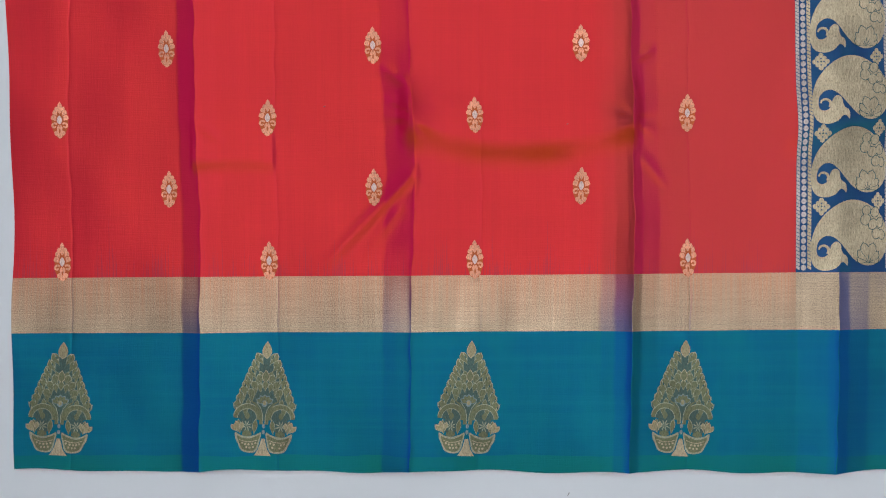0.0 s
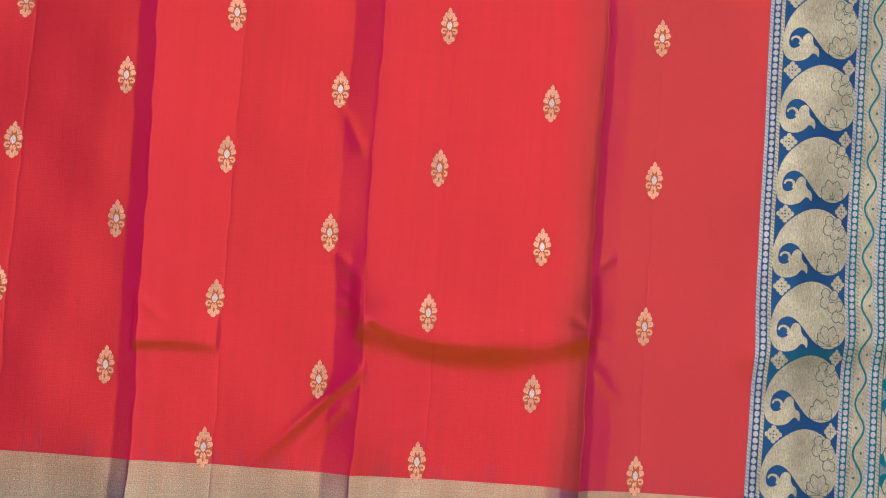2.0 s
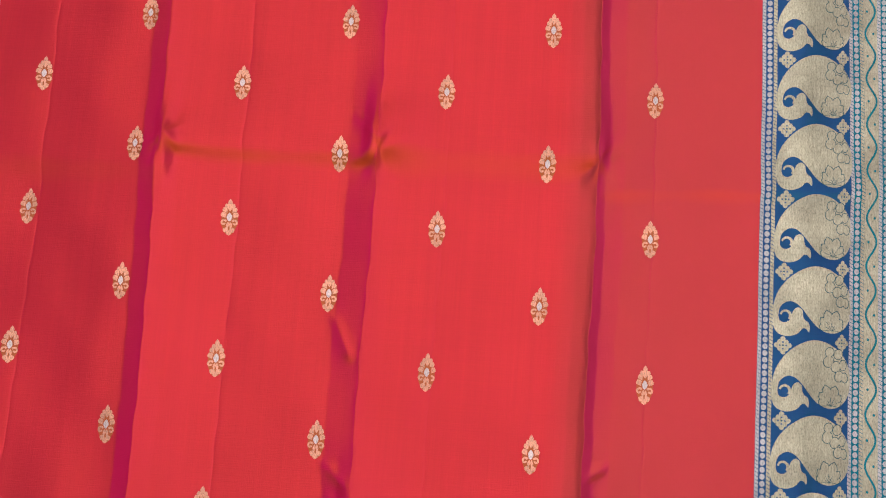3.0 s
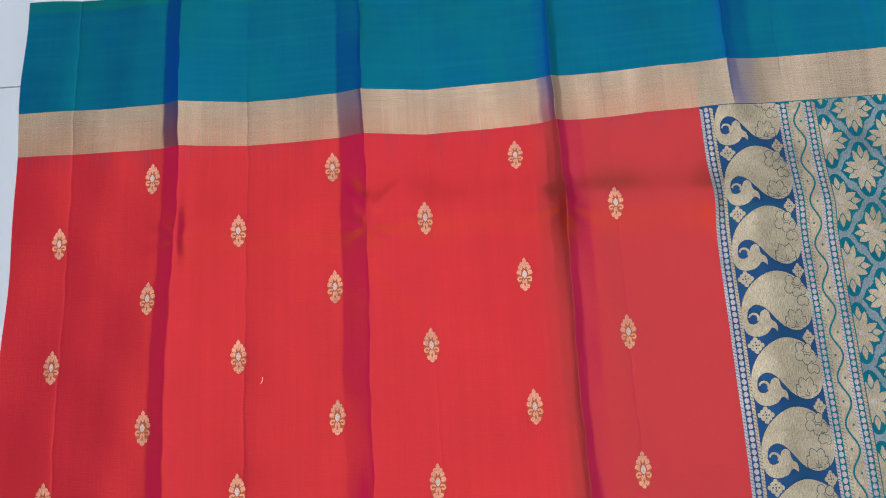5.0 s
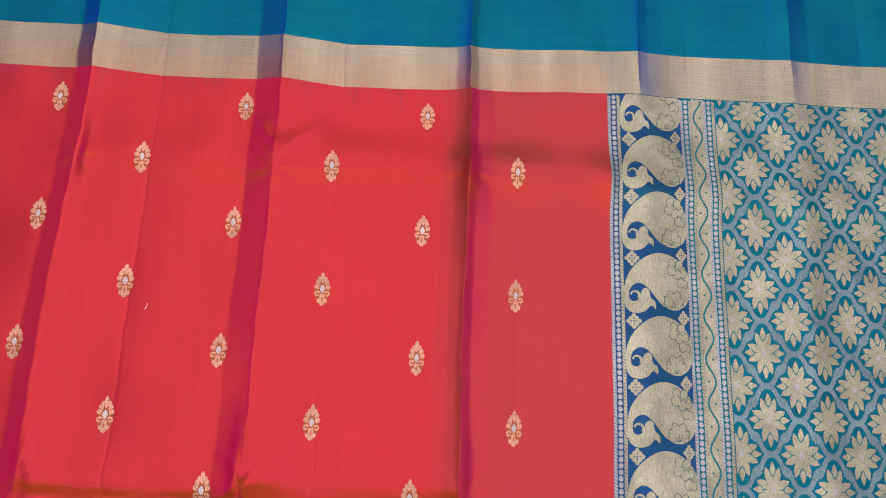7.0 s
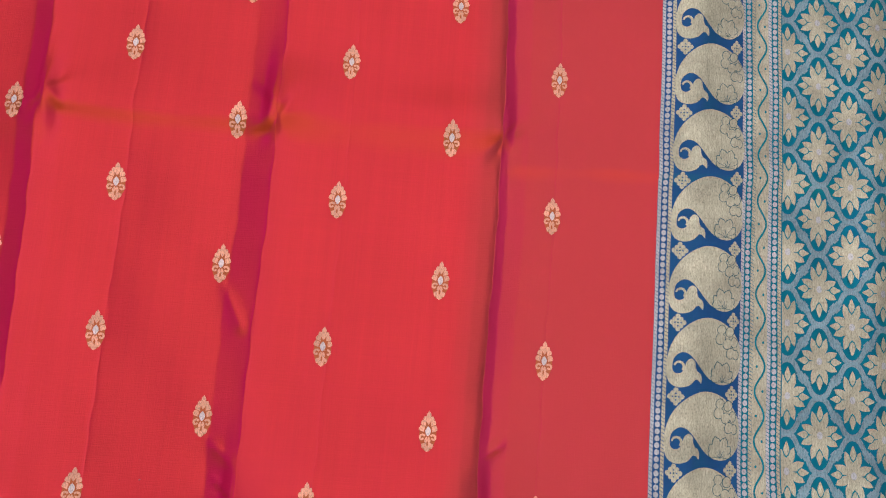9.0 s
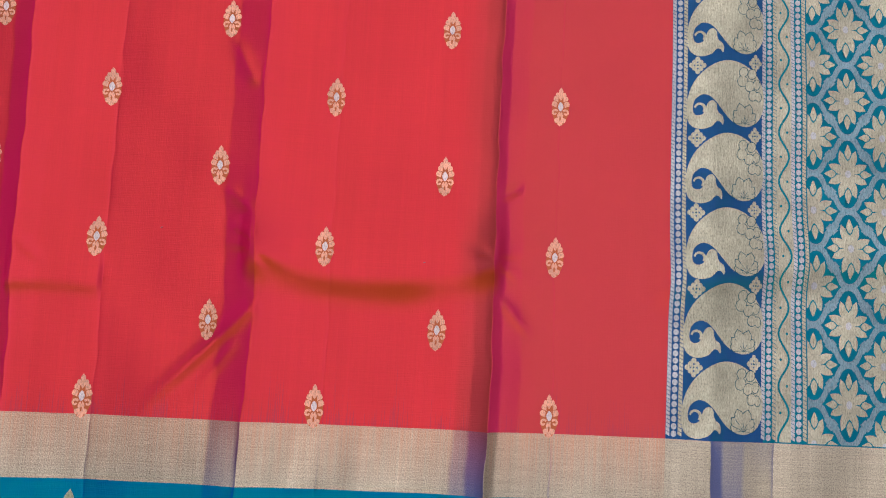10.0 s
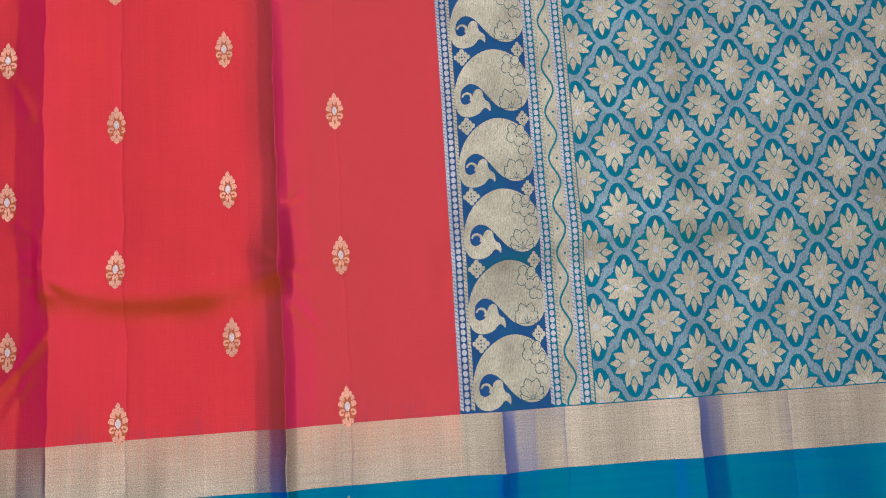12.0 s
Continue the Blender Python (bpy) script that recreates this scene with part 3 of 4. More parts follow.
def butta():
    """A small pointed sprig: paired leaves under a tip, a silver heart, two scrolls and a lobed foot."""
    f = Figure()
    g, b = GOLD_PEACH, BROWN_THREAD
    f.poly(curve([(0, 15.0), (2.6, 11.6), (4.8, 8.2), (6.4, 4.0), (6.8, -0.5), (7.0, -5.2), (5.6, -9.0), (4.4, -12.4), (1.8, -15.2), (-1.8, -15.2),
                  (-4.4, -12.4), (-5.6, -9.0), (-7.0, -5.2), (-6.8, -0.5), (-6.4, 4.0), (-4.8, 8.2), (-2.6, 11.6)], 2) * mm, b, L1)
    f.leaf(0, 10.2 * mm, 6.4 * mm, 3.8 * mm, 90, g, L2, 0.45)
    f.leaf(0, 5.4 * mm, 5.6 * mm, 3.2 * mm, 90, g, L2, 0.5)
    for s in (-1, 1):
        f.leaf(s * 0.9 * mm, 7.4 * mm, 5.4 * mm, 4.1 * mm, 90 - s * 30, g, L2, 0.62)
        f.leaf(s * 2.0 * mm, 3.9 * mm, 6.0 * mm, 4.6 * mm, 90 - s * 34, g, L2, 0.64)
        f.leaf(s * 3.4 * mm, -0.6 * mm, 6.0 * mm, 5.2 * mm, 90 - s * 30, g, L2, 0.60)
        f.arc(s * 4.5 * mm, -4.9 * mm, 2.6 * mm, 0.9 * mm, 90 + s * 60, 90 - s * 260, 1.8 * mm, 1.5 * mm, g, L2)
        f.leaf(s * 0.8 * mm, -3.8 * mm, 6.0 * mm, 2.5 * mm, 270 + s * 8, g, L2, 0.5)
        f.leaf(s * 0.6 * mm, -8.4 * mm, 6.0 * mm, 4.9 * mm, 270 + s * 34, g, L2, 0.62)
    f.leaf(0, -11.0 * mm, 5.2 * mm, 4.4 * mm, 270, g, L2, 0.62)
    f.poly(curve([(0, 5.0), (2.7, 1.6), (2.5, -1.6), (0, -4.6), (-2.5, -1.6), (-2.7, 1.6)], 2) * mm, b, L3)
    f.poly(curve([(0, 4.2), (2.1, 1.4), (2.0, -1.3), (0, -3.8), (-2.0, -1.3), (-2.1, 1.4)], 2) * mm, ROSE_SILVER, L4)
    return f.bake()


SPRIG = butta()
COLS = [-0.2945, -0.2018, -0.1155, -0.0235, 0.0635, 0.1555, 0.2475]
for c, u in enumerate(COLS):
    for r in range(14):
        if (c + r) % 2 == 0:
            place(SPRIG, "sprig_motif", u, r * PY, turn=random.uniform(-1.5, 1.5))


def outlined(f, x, y, length, width, ang, inner, edge, lift, blunt=0.55, rim=0.45 * mm):
    """A leaf with a thin edge of another thread."""
    f.leaf(x, y, length, width, ang, edge, lift, blunt)
    a = radians(ang)
    f.leaf(x + math.cos(a) * rim * 1.6, y + math.sin(a) * rim * 1.6, length - rim * 3.4, width - rim * 2, ang, inner, lift + 0.00012, blunt)


def border_motif():
    """A tall teardrop palmette: feathered sides, a fan over a teal eye, arched scrolls, side cups and a winged bowl on a foot."""
    f = Figure()
    o, e, c = GOLD_OLIVE, PALE_EDGE, GOLD
    ground = curve([(0, 40), (6, 33), (11, 26), (17, 16), (22.5, 5), (25, -6), (23, -15), (12, -17), (0, -16),
                    (-12, -17), (-23, -15), (-25, -6), (-22.5, 5), (-17, 16), (-11, 26), (-6, 33)], 3) * mm
    f.poly(ground, OLIVE_GROUND, L1)
    outlined(f, 0, 35 * mm, 15 * mm, 8.4 * mm, 90, GOLD_DIM, c, L4, 0.42)
    for s in (-1, 1):
        # feathered sides: lobes that lean outwards, each with two shorter barbs inside
        for i in range(8):
            t = i / 7
            x, y = 2.4 + 20.4 * t ** 0.95, 29.5 - 42 * t
            a = 58 + 26 * t
            lift = L2 + 0.00016 * (7 - i) / 7
            outlined(f, s * x * mm, y * mm, 12.5 * mm, 7.2 * mm, 90 - s * (90 - a), o, e, lift, 0.66, 0.4 * mm)
            for k in range(3):
                f.leaf(s * (x + 0.6 + 1.1 * k) * mm, (y + 3.4 + 1.5 * k) * mm, 4.6 * mm, 1.0 * mm, 90 - s * (42 - a * 0.2), e if k % 2 == 0 else OUTLINE, lift + 0.00014, 0.5, 4)
            if x > 8:
                outlined(f, s * (x - 6.5) * mm, (y - 1.5) * mm, 9.5 * mm, 4.4 * mm, 90 - s * (86 - a), o, e, lift - 0.00004, 0.6, 0.3 * mm)
        # the fan's lobes
        for x, y, ln, w, a in ((3.0, 13.5, 9.5, 6.0, 66), (6.0, 8.0, 10.0, 6.4, 56), (8.0, 2.0, 10.0, 6.4, 50), (3.5, 6.0, 9.0, 5.0, 78)):
            outlined(f, s * x * mm, y * mm, ln * mm, w * mm, 90 - s * (90 - a), o, e, L3 + 0.00012, 0.66, 0.4 * mm)
        # sword leaves rising from the middle stem
        f.ribbon([(s * q * mm, r * mm) for q, r in ((2.2, -20), (2.6, -13), (4.6, -7.5), (8.2, -2.8), (12.0, -0.4))], 3.4 * mm, 0.8 * mm, o, L4)
        f.ribbon([(s * q * mm, r * mm) for q, r in ((1.0, -19), (1.2, -12), (3.2, -6.0), (7.0, -1.6))], 0.6 * mm, 0.5 * mm, e, L4 + 0.0001)
        # arched scroll over a small eight-rayed flower
        f.arc(s * 14.6 * mm, -15.5 * mm, 10.8 * mm, 10.4 * mm, 90 + s * 95, 90 - s * 88, 4.2 * mm, 3.2 * mm, o, L3)
        f.arc(s * 14.6 * mm, -15.5 * mm, 12.9 * mm, 12.1 * mm, 90 + s * 80, 90 - s * 80, 0.7 * mm, 0.6 * mm, e, L3 + 0.0001)
        f.arc(s * 14.6 * mm, -15.5 * mm, 8.5 * mm, 8.4 * mm, 90 + s * 95, 90 - s * 88, 0.5 * mm, 0.5 * mm, e, L3 + 0.0001)
        f.leaf(s * 14.4 * mm, -16.5 * mm, 6.5 * mm, 4.6 * mm, 90, o, L3, 0.5)
        f.oval(s * 14.6 * mm, -21.0 * mm, 7.0 * mm, 7.6 * mm, OLIVE_GROUND, L2, 12)
        for k in range(8):
            f.leaf(s * 14.6 * mm, -21.5 * mm, 4.8 * mm, 1.0 * mm, 22.5 + 45 * k, e, L3 + 0.00012 + 0.00002 * k, 0.6, 4)
        outlined(f, s * 8.4 * mm, -28.5 * mm, 13.0 * mm, 4.6 * mm, 90 + s * 6, o, e, L3 + 0.00008, 0.55, 0.4 * mm)
        outlined(f, s * 20.4 * mm, -28.5 * mm, 12.5 * mm, 4.4 * mm, 90 - s * 8, o, e, L3 + 0.00008, 0.55, 0.4 * mm)
        f.leaf(s * 14.4 * mm, -31.0 * mm, 6.0 * mm, 8.5 * mm, 90, o, L3, 0.4)
        # side cups
        for x, y, ln, w, a in ((21.0, -27.5, 10.5, 5.0, 72), (22.0, -27.0, 9.0, 4.4, 44), (19.5, -26.0, 8.0, 3.8, 98)):
            outlined(f, s * x * mm, y * mm, ln * mm, w * mm, 90 - s * (90 - a), GOLD_DIM, c, L4 + 0.0001, 0.62, 0.5 * mm)
        # winged bowl: bright rims, dark insides with a row of pale dots
        wing = curve([(s * x, y) for x, y in ((2.0, -27.0), (6.0, -28.6), (12.5, -30.6), (19.5, -29.8), (24.6, -27.2), (24.2, -32.5), (21.8, -37.0), (18.6, -42.6), (11.0, -44.4), (5.6, -42.6), (3.2, -35.0))], 3) * mm
        f.poly(wing if s > 0 else wing[::-1], e, L3 + 0.0001)
        inner = curve([(s * x, y) for x, y in ((3.2, -29.0), (7.0, -30.6), (12.8, -32.4), (19.0, -31.6), (22.8, -30.0), (20.6, -36.2), (17.4, -41.4), (11.0, -43.0), (6.6, -41.2), (4.6, -35.0))], 3) * mm
        f.poly(inner if s > 0 else inner[::-1], o, L4)
        for x, y in ((6.5, -36), (9.5, -36.8), (12.5, -37.2), (15.5, -37), (18.0, -36), (8.5, -39.4), (11.5, -40), (14.4, -39.8)):
            f.oval(s * x * mm, y * mm, 1.0 * mm, 1.0 * mm, c, L4 + 0.0001, 6)
        f.ribbon([(s * q * mm, r * mm) for q, r in ((5.0, -33.4), (10, -35.0), (15, -35.2), (20.6, -33.4))], 0.7 * mm, 0.5 * mm, c, L4 + 0.0001)
    # the fan's tip, the eye and the beads on the stem
    outlined(f, 0, 15 * mm, 11 * mm, 6.4 * mm, 90, o, c, L4, 0.45)
    outlined(f, 0, 8 * mm, 9 * mm, 5.6 * mm, 90, o, e, L3 + 0.0001, 0.6)
    for k in range(5):
        outlined(f, 0, -3 * mm, 8.5 * mm, 4.4 * mm, 30 + 30 * k, GOLD_OLIVE, SILVER_TEAL, L4 + 0.00004 * k, 0.62, 0.5 * mm)
    f.oval(0, -2.5 * mm, 2.6 * mm, 2.8 * mm, SILVER_TEAL, L4 + 0.00026)
    f.oval(0, -2.0 * mm, 1.6 * mm, 2.0 * mm, GOLD_DIM, L4 + 0.0003)
    f.leaf(0, -18 * mm, 11 * mm, 4.4 * mm, 90, OLIVE_GROUND, L4, 0.6)
    for y in (-21.5, -26.5):
        f.oval(0, y * mm, 1.4 * mm, 2.0 * mm, SILVER_TEAL, L4 + 0.0002, 8)
    f.poly(np.array([(-1.4, -32), (-4.0, -41), (-7.4, -46.4), (7.4, -46.4), (4.0, -41), (1.4, -32)]) * mm, c, L4 + 0.00024)
    f.shapes = [(pts * np.array((1.0, 1.02)), mt, lf) for pts, mt, lf in f.shapes]
    return f.bake()


MOTIF = border_motif()  # shared by the four palmettes
for u in (-0.2960, -0.1200, 0.0588, 0.2433):
    place(MOTIF, "border_motif", u, -0.1195, label="pale gold teardrop palmette", turn=-3.0)


# ---- the brocaded end piece ----
def paisley():
    f = Figure()
    g, d = GOLD, OUTLINE
    body = curve([(1.7, 28.1), (13.5, 26.2), (24.3, 19.2), (31.2, 8.6), (33.0, -3.1), (31.8, -15), (26.5, -23.7), (18.4, -27.4), (10, -26.2), (3, -21.8),
                  (-3.4, -14.8), (-8.8, -8.2), (-14.2, -3.6), (-20.2, -2.6), (-25.9, -6.8), (-27.8, -13.5), (-27.0, -18.5), (-23.5, -20.5), (-19.5, -18.8), (-17.5, -14.5),
                  (-15.6, -9.6), (-12.0, -7.3), (-8.6, -9.6), (-8.0, -14.2), (-6.4, -17.6), (-3.4, -19.6), (-2.2, -23.5), (-2.8, -27.6), (-5.0, -25.2), (-8.2, -24.8),
                  (-12.7, -29.4), (-20.1, -31.8), (-27, -30.4), (-31.4, -25.2), (-32.6, -15.5), (-31.6, -4.4), (-27.5, 6.9), (-20.0, 16.9), (-9.5, 24.6)], 3) * mm
    f.poly(body, g, L1)
    # the curl of the hook
    f.arc(-22.6 * mm, -14.6 * mm, 4.6 * mm, 3.6 * mm, -40, 170, 2.6 * mm, 1.5 * mm, g, L2, 10)
    # outlined petals on the round end
    steps = iter(range(99))

    def next_lift():
        return L2 + 0.00003 * next(steps)

    for x, y, ln, w, a in ((13, 15, 9, 8, 60), (12, 6.5, 10.5, 9.5, 62), (21, 13, 9.5, 8, 70), (19, 2.5, 10, 8.5, 70), (26.5, 4, 9.5, 6.5, 88), (22.5, -5.5, 10, 8, 78), (28.5, -6, 9, 6, 95),
                           ):
        c, s = math.cos(radians(a)), math.sin(radians(a))
        px, py = (x + c * ln / 2) * mm, (y + s * ln / 2) * mm
        k = next_lift()
        f.oval(px, py, ln / 2 * mm, w / 2 * mm, d, k, 12, a)
        f.oval(px, py, (ln / 2 - 0.55) * mm, (w / 2 - 0.5) * mm, g, k + 0.00006, 12, a)
    for ln, w, a in ((12, 7, 158), (10.5, 6.5, 22), (15, 8, 132), (13.5, 7.5, 48), (18.5, 8.5, 106), (18, 8.5, 76)):
        k = next_lift()
        f.leaf(16.5 * mm, -25.5 * mm, ln * mm, w * mm, a, d, k, 0.68)
        c, s = math.cos(radians(a)), math.sin(radians(a))
        f.leaf((16.5 + c * 0.9) * mm, (-25.5 + s * 0.9) * mm, (ln - 1.6) * mm, (w - 1.1) * mm, a, g, k + 0.00006, 0.68)
    return f


def small_diamond(w, h):
    f = Figure()
    for i in (-1, 0, 1):
        for j in (-1, 0, 1):
            x, y = (i - j) * w / 3.1, (i + j) * h / 3.1
            f.poly([(x + math.cos(t) * w * 0.27, y + math.sin(t) * h * 0.27) for t in np.linspace(0.2, 0.2 + 2 * math.pi, 7, endpoint=False)], GOLD, L1)
    f.oval(0, 0, 0.8 * mm, 0.8 * mm, OUTLINE, L2, 6)
    return f


PAISLEY_F = paisley()
PAISLEY = PAISLEY_F.bake()
DIA_L, DIA_R = small_diamond(7.9 * mm, 8.4 * mm).bake(), small_diamond(6.2 * mm, 8.2 * mm).bake()
for k in range(14):
    v = 0.0212 + PY * k - 0.0012 * smooth(0.6, 0.2, PY * k)
    b = PAISLEY if k < 13 else PAISLEY_F.bake(clip=(-1, 1, -1, V_GOLD2 - 0.001 - v))
    place(b, "paisley_motif", 0.3845, v, label="large gold woven paisley")
    if k < 13:
        place(DIA_L, "diamond_motif", 0.3605, v + 0.0223)
        place(DIA_R, "diamond_motif", 0.4100, v + 0.0270)


def bead_strip(u, beads_w=4.4 * mm, rope=3.0 * mm):
    """A row of oval beads between two slanting ropes, from the lower gold band to the upper."""
    f = Figure()
    v = V_GOLD + 0.004
    while v < V_GOLD2 - 0.003:
        f.oval(0, v, beads_w / 2, 2.5 * mm, SILVER, L1, 8)
        v += 5.6 * mm
    place(f.bake(), "beading", u, 0.0, label="woven silver beading")
    for side in (-1, 1):
        f = Figure()
        x = side * (beads_w / 2 + 0.9 * mm + rope / 2)
        v = V_GOLD + 0.002
        while v < V_GOLD2 - 0.005:
            f.poly([(x - rope / 2, v + 1.6 * mm), (x + rope / 2, v), (x + rope / 2, v + 2.6 * mm), (x - rope / 2, v + 4.2 * mm)], GOLD if side > 0 else SILVER, L1)
            v += 3.1 * mm
        place(f.bake(), "cord", u, 0.0, label="slanting woven gold cord")


def all_small(name):
    for ob in saree.children:
        if ob.name.split(".")[0] == name:
            tagged(ob, kind="stuff")


bead_strip(0.3462)
bead_strip(0.4222)
bead_strip(0.4467)


def wave_band():
    sheet("gold_ground", 0.4345 - 0.0061, 0.4345 + 0.0061, V_GOLD + 0.001, V_GOLD2 - 0.001, GOLD, "", drop=-L1)
    f = Figure()
    per = 2 * PY / 3
    f.ribbon([(4.2 * mm * math.sin(2 * math.pi * v / per), v) for v in np.arange(V_GOLD + 0.001, V_GOLD2 - 0.001, per / 16)], 1.7 * mm, 1.7 * mm, OUTLINE_TEAL, L2)
    place(f.bake(0.05), "wave_line", 0.4345, 0.0, label="dark teal waving line")
    f = Figure()
    k = math.ceil((V_GOLD + 0.01) / (per / 2))
    while k * per / 2 < V_GOLD2 - 0.006:
        v = (k + 0.5) * per / 2
        f.oval((-2.6 if k % 2 == 0 else 2.6) * mm, v, 1.0 * mm, 1.2 * mm, OUTLINE_TEAL, L2, 8)
        k += 1
    place(f.bake(), "dotting", 0.4345, 0.0, label="dark teal dotting beside the wave")


wave_band()
for small in ("beading", "cord", "dotting"):
    all_small(small)
FA, FU, FV = 0.057, 0.4585, 0.0495


def star_flower():
    """An eight-pointed flower with four outlined buds and a silver eye."""
    f = Figure()
    g = GOLD
    for k, (px, py, w) in enumerate(((6.7, 19.8, 7.0), (-6.7, 19.8, 7.0), (-6.7, -19.8, 7.0), (6.7, -19.8, 7.0), (15.6, 8.0, 7.4), (-15.6, 8.0, 7.4), (-15.6, -8.0, 7.4), (15.6, -8.0, 7.4))):
        f.leaf(0, 0, math.hypot(px, py) * mm, w * mm, math.degrees(math.atan2(py, px)), g, L1 + 0.00001 * k, 0.56, 9)
    f.oval(0, 0, 5.6 * mm, 6.2 * mm, g, L1 + 0.0001, 12)
    for s in (-1, 1):
        f.poly(curve([(0, s * 10.8), (s * 3.3, s * 16.2), (s * 2.4, s * 20.8), (0, s * 25.4), (-s * 2.4, s * 20.8), (-s * 3.3, s * 16.2)], 2) * mm, OUTLINE_TEAL, L2)
        f.poly(curve([(0, s * 12.2), (s * 2.6, s * 16.8), (s * 1.9, s * 20.4), (0, s * 24.6), (-s * 1.9, s * 20.4), (-s * 2.6, s * 16.8)], 2) * mm, g, L3)
        f.poly(curve([(s * 8.8, 0), (s * 12.8, s * -3.9), (s * 16.2, s * -2.4), (s * 20.0, 0), (s * 16.2, s * 2.4), (s * 12.8, s * 3.9)], 2) * mm, OUTLINE_TEAL, L2)
        f.poly(curve([(s * 10.0, 0), (s * 13.0, s * -3.2), (s * 16.0, s * -2.0), (s * 19.4, 0), (s * 16.0, s * 2.0), (s * 13.0, s * 3.2)], 2) * mm, g, L3)
    f.oval(0, 0, 2.5 * mm, 3.2 * mm, SILVER, L3)
    return f


def lattice_node():
    """The web between four flowers: a waisted bar and one arm to the upper left and right, each with a notched lobe half way."""
    f = Figure()
    g = SILVER_TEAL
    f.poly(np.array([(-5.0, -1.6), (-2.5, -2.6), (2.5, -2.6), (5.0, -1.6), (5.0, 1.6), (2.5, 2.6), (-2.5, 2.6), (-5.0, 1.6)]) * mm, g, L1 + 0.00006)
    for s in (-1, 1):
        pts = np.array([(0, 0), (3.8, 1.0), (6.6, 3.6), (8.6, 7.2), (10.2, 10.6), (12.2, 13.4), (16.3, 17.5), (18.3, 20.3), (19.9, 23.7), (21.9, 27.3), (24.7, 29.9), (28.5, 30.9)]) * mm
        pts[:, 0] *= s
        d = np.gradient(pts, axis=0)
        d /= np.linalg.norm(d, axis=1)[:, None]
        q = np.stack([-d[:, 1], d[:, 0]], -1)
        for i, wid in enumerate((5.0, 4.8, 4.4, 4.2, 5.8, 8.2, 5.8, 4.2, 4.4, 4.8, 5.0)):
            h = wid / 2 * mm
            f.poly([pts[i] - q[i] * h, pts[i + 1] - q[i + 1] * h, pts[i + 1] + q[i + 1] * h, pts[i] + q[i] * h], g, L1 + 0.000004 * i + (0.00002 if s > 0 else 0.0))
    return f


FLOWER_F, NODE_F = star_flower(), lattice_node()
FLOWER, NODE = FLOWER_F.bake(), NODE_F.bake()
EDGE_U = 0.4537


def clipped(fig, baked, u, v, reach_u, reach_lo, reach_hi):
    if u - reach_u > EDGE_U and v - reach_lo > V_GOLD + 0.001 and v + reach_hi < V_GOLD2 - 0.001 and u + reach_u < U1:
        return baked
    return fig.bake(clip=(EDGE_U - u, U1 - 0.001 - u, V_GOLD + 0.001 - v, V_GOLD2 - 0.001 - v))


for col in range(14):
    u = FU + FA / 2 * col
    for j in range(-1, 14):
        v = FV + PY * j + (0 if col % 2 == 0 else -PY / 2)
        if u - 0.02 < U1 and v + 0.025 > V_GOLD and v - 0.026 < V_GOLD2:
            place(clipped(FLOWER_F, FLOWER, u, v, 0.021, 0.027, 0.027), "star_flower_motif", u, v)

# the web's nodes lie half a step beside the flowers
for col in range(-1, 14):
    u = FU + FA / 2 * col
    for j in range(-2, 14):
        v = FV + PY * j + (0 if col % 2 == 1 else PY / 2)
        if u + 0.027 > EDGE_U and u - 0.03 < U1 and v + 0.033 > V_GOLD and v - 0.005 < V_GOLD2:
            place(clipped(NODE_F, NODE, u, v, 0.028, 0.005, 0.033), "lattice_web", u, v)

# ---- the layer below, the tag and lint ----
under_v0, under_v1 = 0.99, 1.0245
under = sheet("lower_layer", 0.214, U1, under_v0, under_v1, TEAL, "teal edge of the layer below", wave=(0, 1), drop=0.0016)
for d in under.data.uv_layers[0].data:
    d.uv[1] -= 0.0185


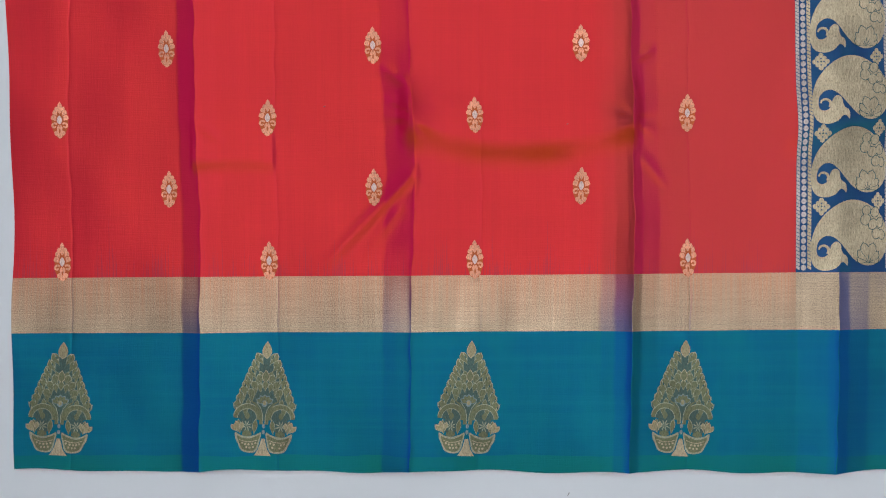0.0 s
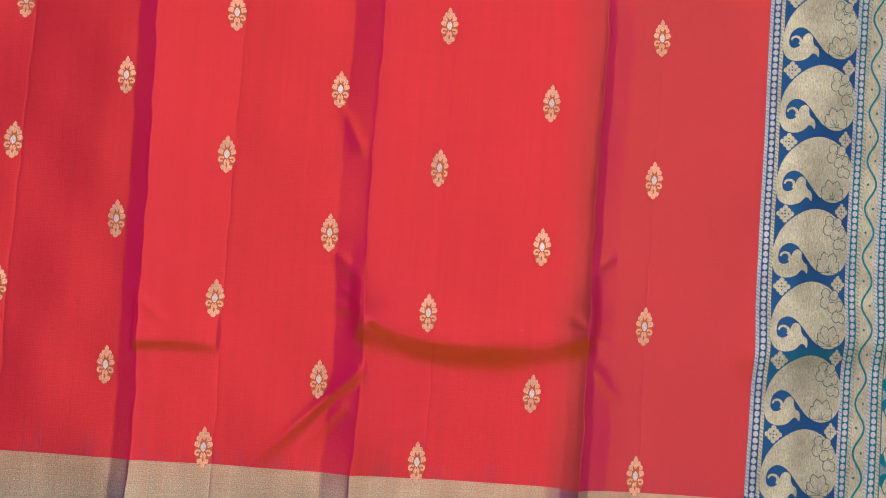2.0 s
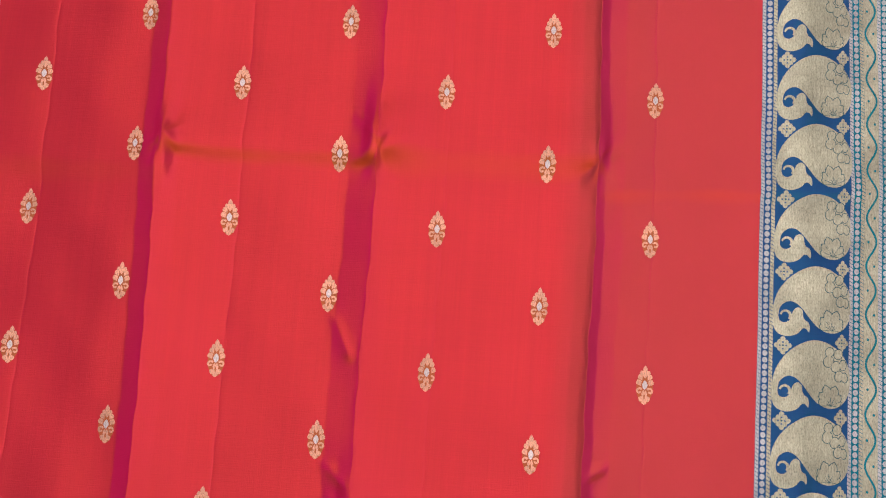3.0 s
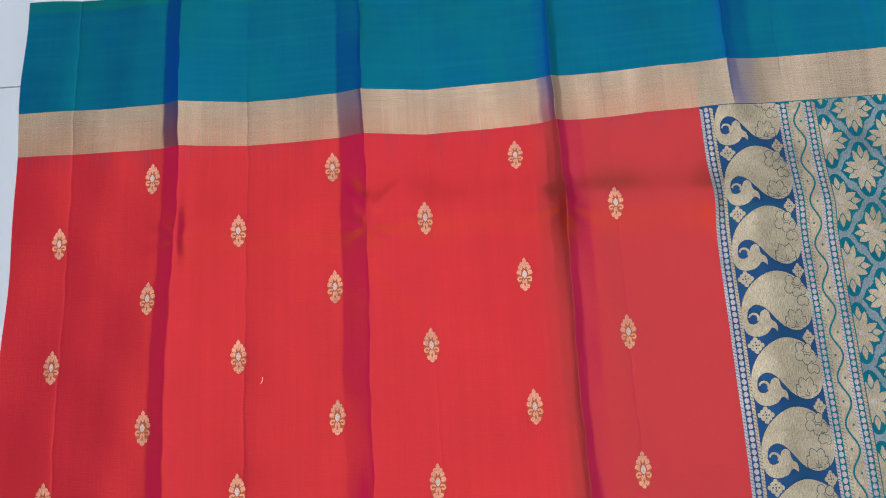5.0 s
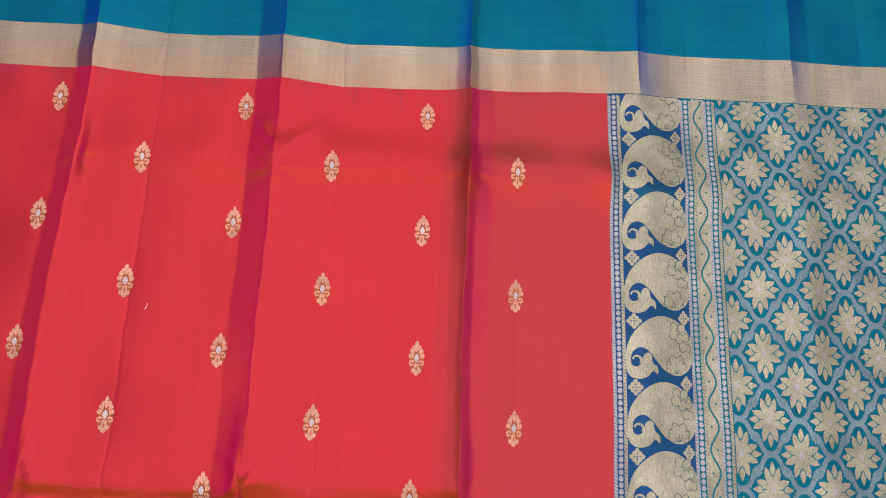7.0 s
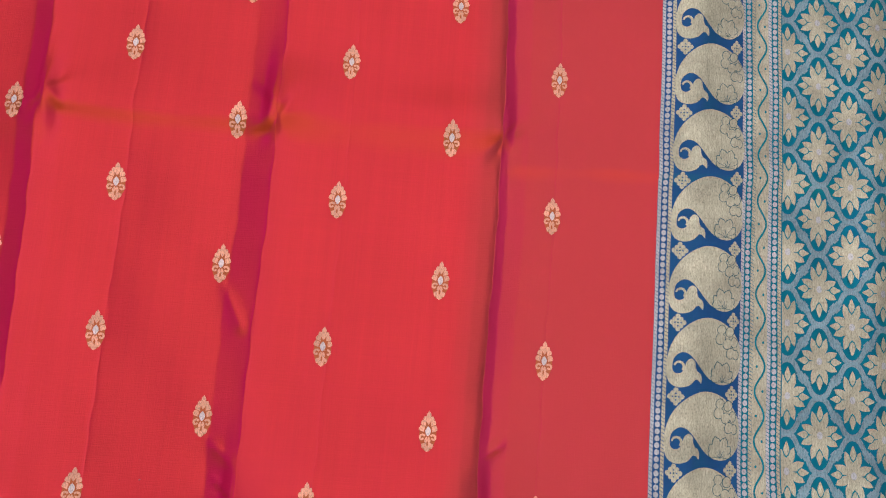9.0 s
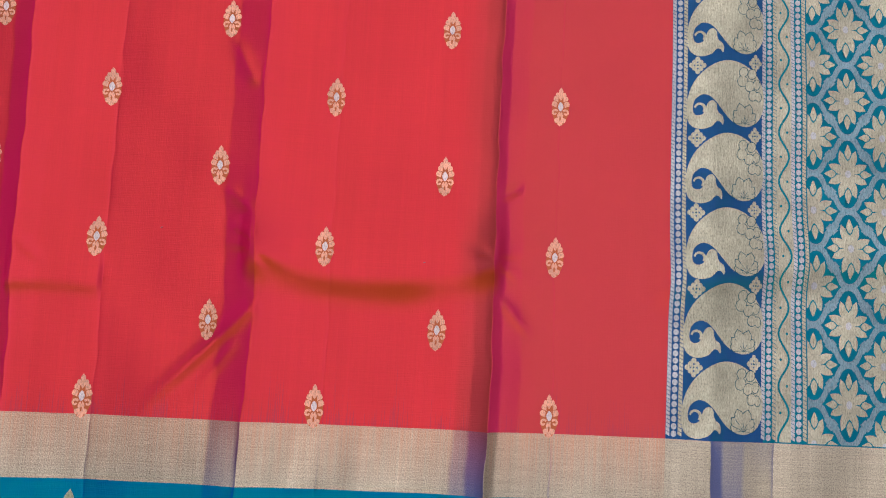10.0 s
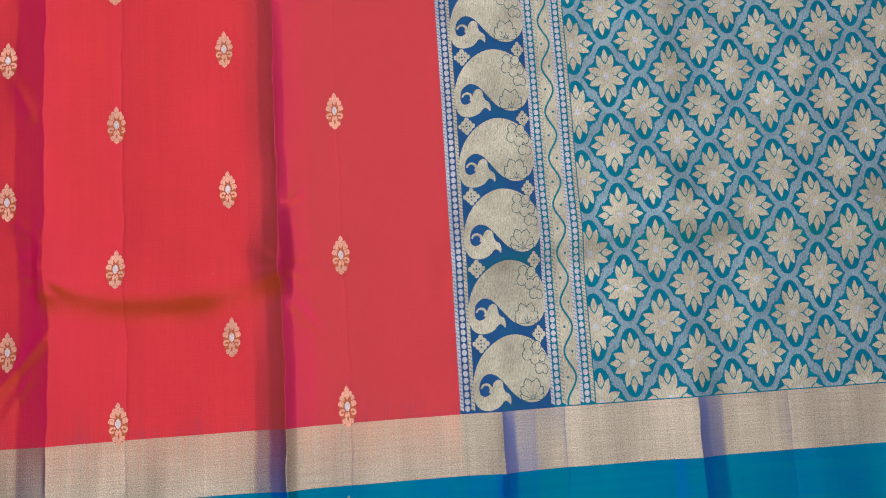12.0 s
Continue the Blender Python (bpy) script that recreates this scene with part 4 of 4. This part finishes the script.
def stitched_tag():
    """A bunched corner of the selvage with a stitched-on tag beside it."""
    n = 14
    us = np.linspace(0.190, 0.214, n + 1)
    vs = np.linspace(1.004, 1.036, 9)
    U, V = np.meshgrid(us, vs)
    T = (V - 1.004) / 0.032
    peak = np.clip(1 - np.abs(U - 0.2035) / 0.013, 0, 1)
    V = 1.004 + T * (0.0105 + 0.0200 * peak ** 0.6)
    P = lay(U, V, 0.0012)
    P[..., 2] += 0.004 * peak * T
    verts = P.reshape(-1, 3)
    faces = [(i * (n + 1) + j, i * (n + 1) + j + 1, (i + 1) * (n + 1) + j + 1, (i + 1) * (n + 1) + j) for i in range(8) for j in range(n)]
    link_mesh("bunched_corner", verts, faces, CORNER_GREEN, saree, "bunched dark green selvage corner", np.stack([U.ravel(), 1.01 + 0 * U.ravel()], -1), smooth=True)
    f = Figure()
    f.poly([(-0.0048, -0.0085), (0.0052, -0.008), (0.0056, 0.0082), (-0.0042, 0.0088)], TAG_GREEN, 0.003)
    tag = place(f.bake(), "tag", 0.2135, 1.0185, label="small bright green tag with pale print")
    for y in (0.002, -0.004):
        f = Figure()
        f.poly([(-0.001, y), (0.0042, y + 0.0002), (0.0043, y + 0.0028), (-0.0009, y + 0.0026)], TAG_WHITE, 0.0033)
        place(f.bake(), "print", 0.2135, 1.0185, tag, "pale printed bar")
    f = Figure()
    for k in range(9):
        a = 150 + 11 * k + random.uniform(-6, 6)
        f.ribbon([(0.006 * t * math.cos(radians(a)) - 0.012, 0.006 * t * math.sin(radians(a)) + 0.006) for t in (0, 0.5, 1.0)], 0.0003, 0.0002, TAG_GREEN, 0.002)
    place(f.bake(), "frayed_end", 0.2035, 1.0115, label="frayed green thread ends")


stitched_tag()


def lint(x, y, length, ang, mat, on_cloth, label):
    """A short curled bit of thread."""
    pts = [(x + length * (t - 0.5) * math.cos(radians(ang + 25 * t)), y + length * (t - 0.5) * math.sin(radians(ang + 25 * t))) for t in np.linspace(0, 1, 6)]
    bm = bmesh.new()
    rings = []
    for px, py in pts:
        z = float(height(np.array(px), np.array(py))) + 0.0003 if on_cloth else 0.0
        rings.append([bm.verts.new((px + 0.0003 * math.cos(a), py + 0.0003 * math.sin(a), z + 0.0003 + 0.0003 * math.sin(a * 2))) for a in (0.3, 1.9, 3.5, 5.1)])
    for a, b in zip(rings[:-1], rings[1:]):
        for i in range(4):
            bm.faces.new((a[i], a[(i + 1) % 4], b[(i + 1) % 4], b[i]))
    bm.faces.new(rings[0])
    bm.faces.new(rings[-1])
    me = bpy.data.meshes.new("lint")
    bm.to_mesh(me)
    bm.free()
    me.materials.append(mat)
    tagged(new("lint", me), label, "lint", "bits of lint")


lint(-0.0905, 0.594, 0.006, 60, LINT, True, "short white bit of lint lying on red silk")
for x, y, a, mt in ((-0.036, 1.021, 20, LINT_DARK), (-0.051, 1.083, 100, LINT_DARK), (-0.238, 1.149, 80, LINT_DARK), (0.141, -0.207, 40, LINT_DARK)):
    lint(x, y, 0.003, a, mt, False, "tiny grey bit of thread lying on white floor")
for x, y in ((0.145, 0.113), (-0.065, 0.134)):
    lint(x, y, 0.0016, 10, LINT_DARK, True, "tiny dark speck lying on red silk")
